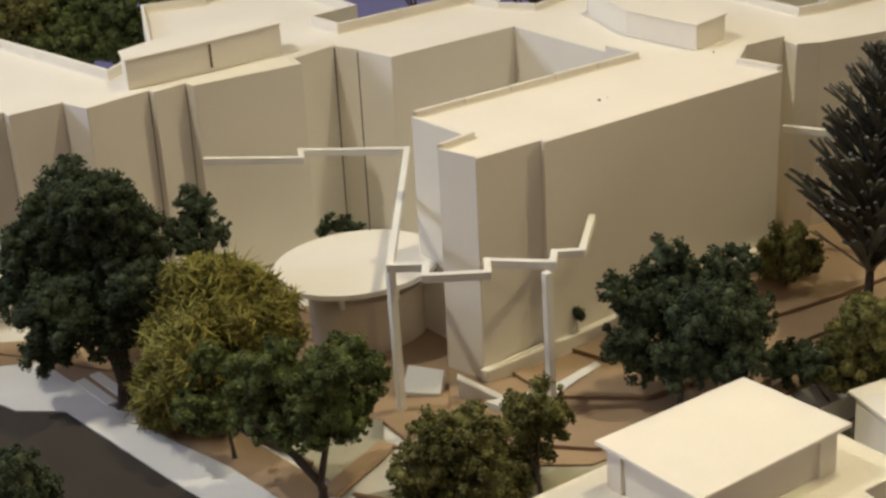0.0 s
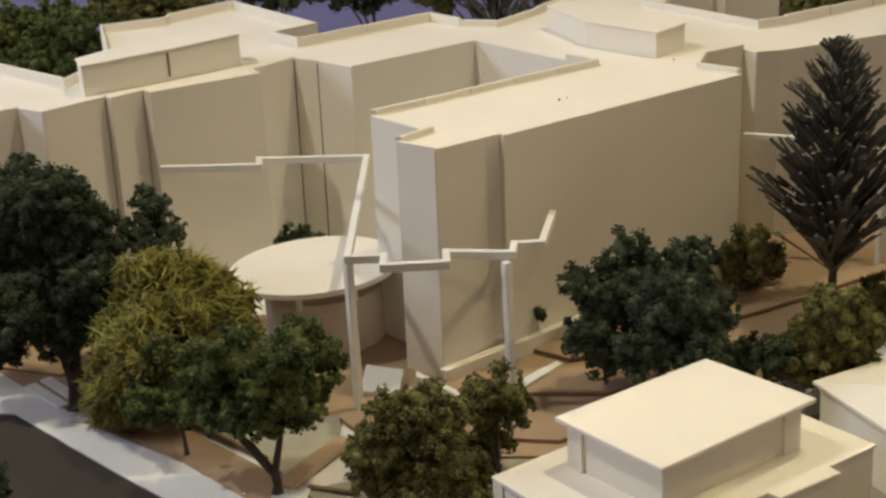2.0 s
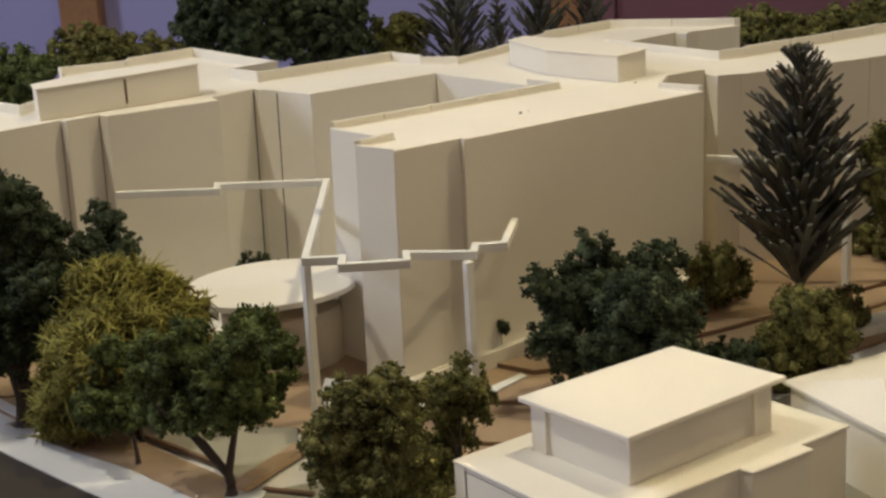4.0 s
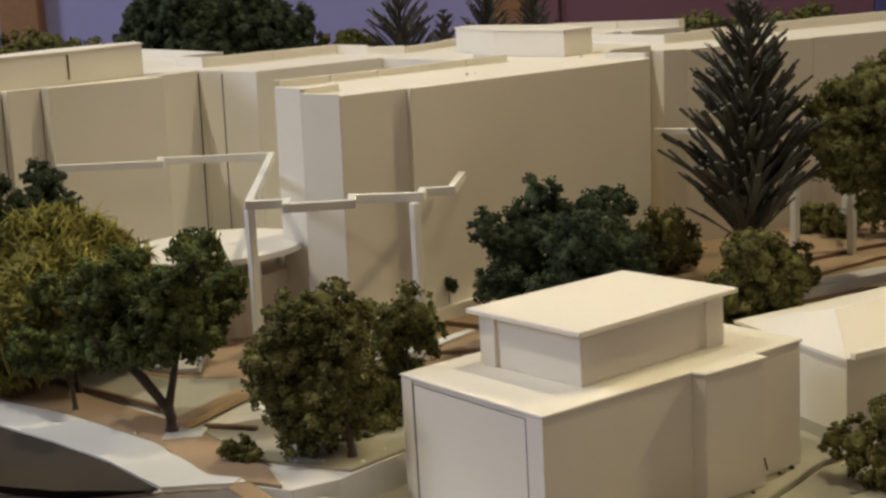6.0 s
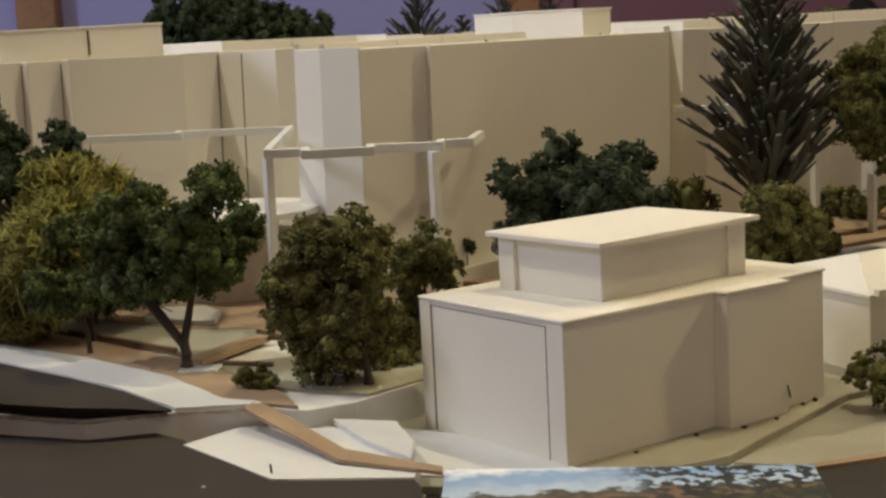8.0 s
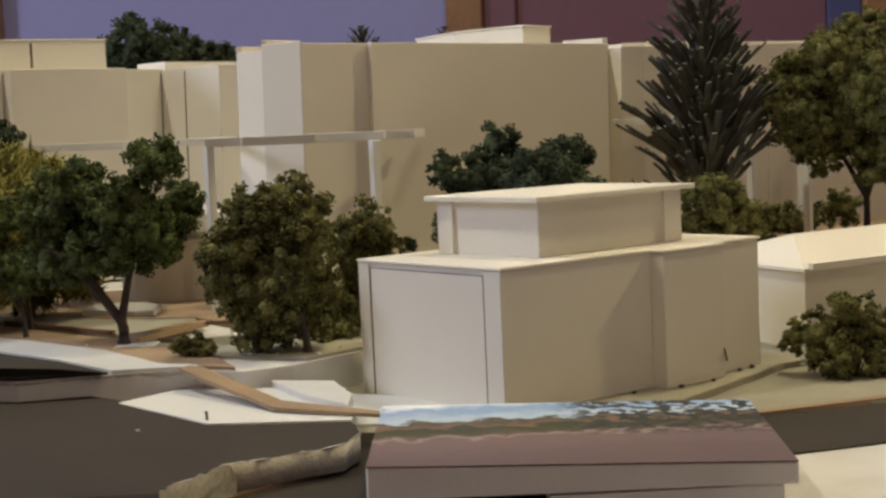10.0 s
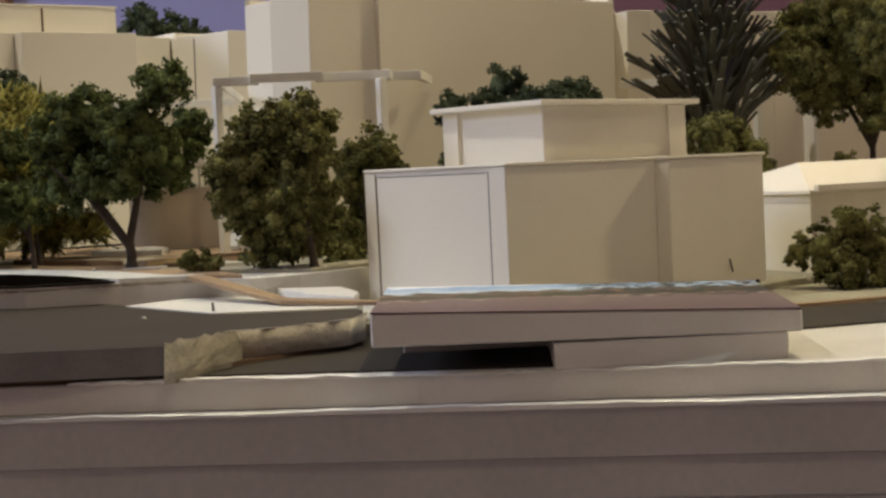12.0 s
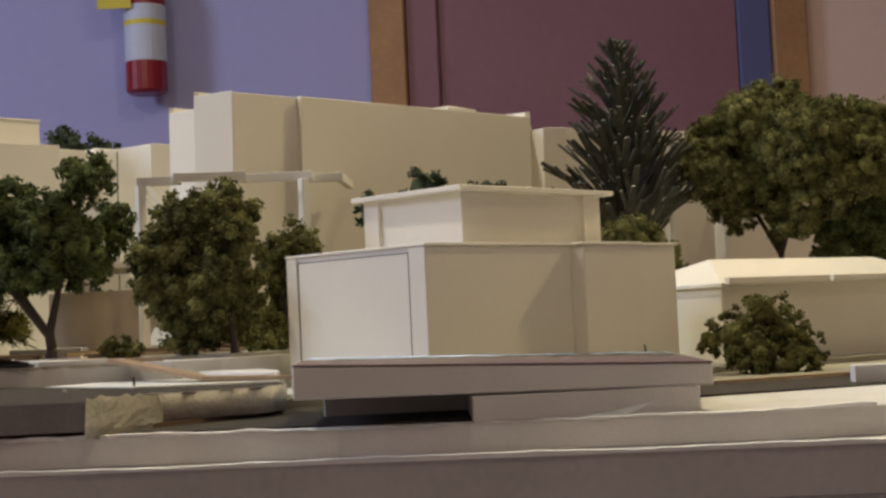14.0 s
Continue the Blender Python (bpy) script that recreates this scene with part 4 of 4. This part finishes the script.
foam_tree((0.31, 0.8, 0.0285), [(0.9, 55.2, 166.8, 22.1), (-2.8, 9.2, 177.5, 24.5), (32.5, 18.3, 174.3, 22.1), (6.2, 46.9, 147.5, 26.2), (14.6, 7.9, 153.0, 27.9), (-23.5, 42.7, 155.0, 14.6), (12.3, 43.8, 125.9, 27.9), (12.9, -0.5, 130.5, 26.2), (-25.4, 33.5, 138.0, 20.4)], DKGREEN, 1.5, "dark green foam tree behind the building")
foam_tree((0.4, 0.77, 0.0285), [(-25.2, 53.2, 163.2, 23.9), (5.2, 45.3, 152.4, 25.0), (5.6, 4.4, 147.6, 21.5), (-22.4, 37.2, 144.1, 26.8), (2.2, 17.9, 135.9, 23.9), (32.7, 15.5, 131.6, 11.9), (-25.5, 43.6, 121.3, 26.8), (14.0, 42.4, 112.2, 26.8), (12.3, -1.9, 120.4, 20.3)], DKGREEN, 1.5, "dark green foam tree behind the building")
foam_tree((0.5, 0.72, 0.0285), [(-38.3, 58.3, 111.2, 23.1), (-14.3, 63.0, 116.1, 21.3), (-16.3, 66.9, 93.2, 18.3)], OLIVE, 1.2, "small olive foam tree behind the building")
foam_tree((0.62, 0.42, 0.0285), [(-1.1, 43.3, 122.2, 24.1), (12.9, 14.9, 115.2, 24.1), (-6.3, 21.7, 108.1, 21.5)], OLIVE, 1.3, "olive foam tree behind the far wing")
foam_tree((0.68, 0.39, 0.0285), [(-1.6, 46.0, 113.8, 26.0), (7.2, 17.0, 120.5, 26.0), (45.7, 30.2, 104.0, 27.0), (-8.7, 61.3, 104.6, 16.2)], OLIVE, 1.3, "olive foam tree behind the far wing")
foam_tree((-0.165, 0.215, 0.0295), [(-17.1, 19.9, 46.7, 16.3), (-6.3, 15.7, 37.6, 11.9), (-15.5, 41.9, 36.3, 14.8), (-14.2, 30.8, 28.0, 17.8)], DKGREEN, 1.2, "dark green foam tree across the street")
foam_tree((-0.15, 0.165, 0.0295), [(-13.3, 26.1, 18.9, 8.3), (-24.1, 21.5, 18.7, 9.6), (-16.0, 11.7, 19.4, 8.3)], DKGREEN, 0.8, "small dark green foam tree across the street")
foam_bush((0.11, 0.41, 0.03), [(-6.6, 16.8, 35.4, 9.3), (-10.0, 28.8, 31.0, 7.6), (0.9, 11.4, 33.3, 7.6)], DKGREEN, 0.7, "dark foam hedge beside the building")
foam_bush((0.01, 0.3, 0.0312), [(-24.5, 17.5, 17.8, 9.3), (-32.9, 26.2, 12.4, 8.3), (-14.5, 11.4, 14.2, 7.3), (-37.5, 30.0, 9.8, 6.6)], YELLOW, 0.4, "low yellowish lichen shrub on the terrace")
foam_bush((0.44, 0.21, 0.0388), [(8.5, 10.7, 8.7, 12.6), (3.9, -12.7, 10.0, 11.8), (21.5, -32.9, 17.1, 13.5), (26.9, -7.9, 7.9, 9.3)], OLIVE, 0.6, "low olive foam bush behind the posts")


# ---- conifers made of cut strips ----
def branch_mesh():
    """One flat, slightly drooping branch with short side needles, one unit long along x."""
    bm = bmesh.new()
    w, th = 0.040, 0.020

    def blade(a, b, w0, w1):
        a, b = Vector(a), Vector(b)
        d = (b - a).normalized()
        s = d.cross(Vector((0, 0, 1))).normalized()
        lo = [bm.verts.new(p) for p in (a - s * w0, b - s * w1, b + s * w1, a + s * w0)]
        hi = [bm.verts.new(v.co + Vector((0, 0, th))) for v in lo]
        bm.faces.new(lo[::-1])
        bm.faces.new(hi)
        for i in range(4):
            bm.faces.new((lo[i], lo[(i + 1) % 4], hi[(i + 1) % 4], hi[i]))
    blade((0, 0, 0), (0.55, 0, 0.02), w, w)
    blade((0.53, 0, 0.02), (1.0, 0, 0.0), w, w * 0.6)
    for x, s in ((0.40, 1), (0.58, -1)):
        blade((x, 0, 0.012), (x + 0.36, 0.11 * s, 0.03), w * 0.7, w * 0.4)
    me = bpy.data.meshes.new("branch")
    bm.to_mesh(me)
    bm.free()
    me.materials.append(NEEDLE)
    return me


BRANCH = branch_mesh()


def conifer(base, height, radius, whorls, per, label, seed, low=0.10):
    rnd = random.Random(seed)
    tree = empty("conifer", label, "conifer", base, group="strip conifers of the model")
    part("trunk", tube([(0, 0, -0.0005), (0.0005, 0, height * 0.4), (0, 0.0005, height)], [0.0030, 0.0022, 0.0006], 8), TRUNK, tree)
    for i in range(whorls):
        u = i / (whorls - 1)
        z = height * (low + (0.985 - low) * u)
        ln = radius * (1 - u) ** 0.64 * (0.55 + 0.45 * min(1, (u + 0.10) / 0.22)) + 0.004
        a0 = rnd.uniform(0, 6.28)
        for k in range(per):
            ob = new("branch", BRANCH)
            ob.parent = tree
            s = ln * rnd.uniform(0.82, 1.15) * 1.12
            up = radians(rnd.uniform(30, 50) + 12 * u)
            ob.matrix_basis = Matrix.Translation((0, 0, z)) @ Euler((rnd.uniform(-0.5, 0.5), -up, a0 + k * 6.283 / per + rnd.uniform(-0.25, 0.25))).to_matrix().to_4x4() @ Matrix.Diagonal((s, max(s, 0.026), max(s, 0.026), 1))
    return tree


conifer((0.3014, 0.1541, 0.0360), 0.162, 0.053, 21, 9, "tall dark conifer of cut strip branches", 3, low=0.16)
for x, y, top, r, s in ((0.5028, 0.7316, 0.2155, 0.032, 5), (0.5907, 0.7125, 0.2137, 0.026, 6), (0.6250, 0.6823, 0.2024, 0.024, 7), (0.4795, 0.6384, 0.1823, 0.020, 8)):
    conifer((x, y, 0.0285), top - 0.0285, r * 1.6, 13, 8, "small dark conifer behind the building", s, low=0.3)

# ---- small pieces on the ground and roofs ----
tagged(link_mesh("ground_step", prism(wavy([(-0.0470, 0.0600), (-0.0500, 0.0270), (-0.0360, 0.0430), (-0.0235, 0.0710), (-0.0385, 0.0935)], 0.006, 0.0004, 51), 0.0100, 0.0238, 0.0004), FOAM), "white foam step between verge and house", "ground", kind="structure")
for a, b, w, z0, z1 in (((-0.0485, 0.3145), (-0.0345, 0.2280), 0.0022, 0.0299, 0.0322), ((-0.0430, 0.1970), (0.0060, 0.2185), 0.0100, 0.0300, 0.0330), ((0.0040, 0.2150), (0.0520, 0.1700), 0.0016, 0.0311, 0.0328), ((-0.0330, 0.1900), (-0.0190, 0.1680), 0.0026, 0.0297, 0.0316)):
    ob = link_mesh("edging", strip(a, b, w, z0, z1, 0.0002), CARTON if w > 0.005 else CARTONEDGE)
    tagged(ob, "narrow cardboard edging strip round the lawn", "edging", kind="structure")
tagged(link_mesh("card_piece", prism([(-0.0560, 0.1880), (-0.0420, 0.1780), (-0.0330, 0.1880), (-0.0470, 0.1985)], 0.0298, 0.0306), WALKCARD), "white card square under the forked tree", "card piece")
tagged(link_mesh("card_piece", prism([(-0.0950, 0.3380), (-0.0770, 0.3300), (-0.0660, 0.3450), (-0.0860, 0.3560)], 0.0298, 0.0306), WALKCARD), "white card square under the large tree", "card piece")
for x0, y0, l in ((-0.0930, 0.4000, 0.040), (-0.0830, 0.4020, 0.042)):
    tagged(link_mesh("card_piece", strip((x0, y0), (x0 + 0.004, y0 - l), 0.0065, 0.0300, 0.0309), WALKCARD), "white card paving strip beside the verge", "card piece")
SK = [(0.0815, 0.2400), (0.0830, 0.2350), (0.1260, 0.2290), (0.2050, 0.2270), (0.3000, 0.2285), (0.3000, 0.2360), (0.1280, 0.2360)]
tagged(link_mesh("wall_skirt", prism(SK, 0.0305, [0.0405, 0.0405, 0.0450, 0.0500, 0.0550, 0.0550, 0.0450], 0.0004), BOARD), "torn cream card skirt along the wall foot", "card skirt", kind="structure")


def peeling_lip():
    """The road paper that lifts off the foam along its cut end."""
    bm = bmesh.new()
    line = [Vector((-0.215, 0.2530)), Vector((-0.175, 0.2200)), Vector((-0.138, 0.1890)), Vector((-0.117, 0.1560)), Vector((-0.100, 0.1450)), Vector((-0.0865, 0.1375))]
    rows = []
    for i, p in enumerate(line):
        u = i / (len(line) - 1)
        lift = 0.0045 * math.sin(math.pi * min(1, u * 0.9 + 0.1)) + 0.001
        row = []
        for j in range(5):
            v = j / 4
            q = p + Vector((-0.0045, -0.006)) * v
            row.append(bm.verts.new((q.x, q.y, 0.0295 + lift * v * v)))
        rows.append(row)
    for a, b in zip(rows, rows[1:]):
        for j in range(4):
            bm.faces.new((a[j], a[j + 1], b[j + 1], b[j]))
    bmesh.ops.solidify(bm, geom=bm.faces[:], thickness=0.0006)
    return bm


tagged(link_mesh("paper_lip", peeling_lip(), ROADCARD), "dark road paper peeling up at the sheet edge", "paper edge")


def crumb(name, at, size, mat, label):
    bm = bmesh.new()
    bmesh.ops.create_icosphere(bm, subdivisions=1, radius=size)
    rnd = random.Random(int(at[0] * 9999))
    for v in bm.verts:
        v.co *= rnd.uniform(0.6, 1.2)
        v.co.z *= 0.6
        v.co += Vector(at) + Vector((0, 0, size * 0.4))
    return tagged(link_mesh(name, bm, mat), label, "debris", group="crumbs on the model")


crumb("debris", (0.1960, 0.2690, 0.1646), 0.0011, TRUNK, "dark crumb lying on the flat roof")
crumb("debris", (0.2030, 0.2700, 0.1646), 0.0008, FOAM, "pale crumb lying on the flat roof")
crumb("debris", (0.3100, 0.2930, 0.1646), 0.0009, TRUNK, "dark crumb lying on the flat roof")
for x, y, z, s in ((-0.030, 0.120, 0.0298, 0.0012), (-0.022, 0.112, 0.0298, 0.0009), (-0.012, 0.098, 0.0298, 0.0013), (0.004, 0.104, 0.0298, 0.0010), (0.150, -0.020, 0.0142, 0.0012), (0.158, -0.012, 0.0142, 0.0008), (-0.060, 0.205, 0.0302, 0.0009), (-0.115, 0.06, 0.0208, 0.0008)):
    crumb("debris", (x, y, z), s, FOAM, "pale foam crumb on the ground sheet")
for x, y, s in ((0.030, -0.0050, 0.0010), (0.062, -0.0058, 0.0013), (0.082, -0.0125, 0.0015), (0.100, -0.0135, 0.0011), (0.124, -0.0075, 0.0014), (0.133, -0.0070, 0.0017)):
    crumb("debris", (x, y, 0.0142), s, TRUNK, "dark glue crumb at the foot of the house")
tagged(link_mesh("splinter", tube([(0.1120, -0.0109, 0.0205), (0.1104, -0.0109, 0.0258)], [0.0004, 0.0003], 6), TRUNK), "dark splinter leaning on the house wall", "splinter")
tagged(link_mesh("splinter", tube([(-0.0900, 0.0560, 0.0211), (-0.0902, 0.0562, 0.0243)], [0.0005, 0.0004], 6), TRUNK), "dark pin standing in the white pavement", "splinter")

tagged(link_mesh("ground_verge", prism(wavy([(0.066, -0.0555), (0.115, -0.0790), (0.42, -0.192), (0.42, -0.057), (0.150, -0.0105), (0.112, -0.0185), (0.052, -0.033)], 0.01, 0.0005, 71), 0.0105, 0.0115), GREYCARD), "pale lawn sheet in front of the hipped house", "ground", kind="structure")
tagged(link_mesh("verge_right", strip((0.066, -0.0575), (0.40, -0.185), 0.0045, 0.0105, 0.0124), CARTON), "brown cardboard strip along the road", "verge", kind="structure")


# Frayed paper of the ground sheet; also the base ledge's lit top, painted white.
LIPWHITE = material("frayed_lit_edge", (0.86, 0.85, 0.82), 0.8, 0.08, 60, 1200, 0.3)


def ragged_lip(line, z, height, seed, w=0.0009, wild=0.30):
    """A ragged strip of torn white facing paper standing up along a cut edge; it also forms the base's painted light
    line.
    """
    rnd = random.Random(seed)
    bm = bmesh.new()
    pts = []
    for a, b in zip(line, line[1:]):
        a, b = Vector(a), Vector(b)
        k = max(2, int((b - a).length / 0.0025))
        pts += [a.lerp(b, i / k) for i in range(k)]
    rows = []
    h = height
    for i, p in enumerate(pts):
        h = max(0.0001, min(height * 2, h + rnd.uniform(-wild, wild) * height))
        o = rnd.uniform(-0.002, 0.0013) * wild
        rows.append([bm.verts.new((p.x + o, p.y + o, z)), bm.verts.new((p.x + o - 0.0004, p.y + o - 0.0004, z + h)), bm.verts.new((p.x + o + w, p.y + o + w, z + h)), bm.verts.new((p.x + o + w, p.y + o + w, z))])
    for a, b in zip(rows, rows[1:]):
        for j in range(4):
            bm.faces.new((a[j], b[j], b[(j + 1) % 4], a[(j + 1) % 4]))
    bm.faces.new(rows[0])
    bm.faces.new(rows[-1][::-1])
    bmesh.ops.recalc_face_normals(bm, faces=bm.faces)
    return bm


tagged(link_mesh("edge_lip", ragged_lip(AFRONT[1:6], 0.0102, 0.0008, 5, 0.0022), LIPWHITE), "ragged torn white paper along the sheet edge", "paper edge")
# White strip stands in for light on the base board's top ledge.
tagged(link_mesh("edge_lip", ragged_lip([(x - 0.0005, y - 0.0005) for x, y in LFRONT], 0.0013, 0.0013, 6, 0.0020, 0.10), LIPWHITE), "white strip for the light on the base ledge", "paper edge")
tagged(link_mesh("edge_lip", ragged_lip([(-0.150, -0.021), (-0.124, -0.0085), (-0.100, -0.0115), (-0.084, -0.0145), (-0.066, -0.003)], 0.0206, 0.0008, 7), CUTFOAM), "ragged torn foam along the raised road edge", "paper edge")
bm = bmesh.new()
flap = [bm.verts.new(v) for v in ((-0.0620, -0.1190, 0.0107), (-0.0490, -0.1330, 0.0108), (-0.0425, -0.1385, 0.0142), (-0.0520, -0.1280, 0.0118))]
bm.faces.new(flap)
bmesh.ops.solidify(bm, geom=bm.faces[:], thickness=0.0005)
tagged(link_mesh("paper_flap", bm, WALKCARD), "small white paper flap lifting off the ground sheet", "paper edge")
tagged(link_mesh("edge_lip", ragged_lip([(-0.250, 0.2730), (-0.137, 0.1848), (-0.117, 0.1498), (-0.0848, 0.1338), (-0.0572, 0.1128)], 0.0272, 0.0007, 8), CUTFOAM), "ragged torn foam along the site sheet edge", "paper edge")
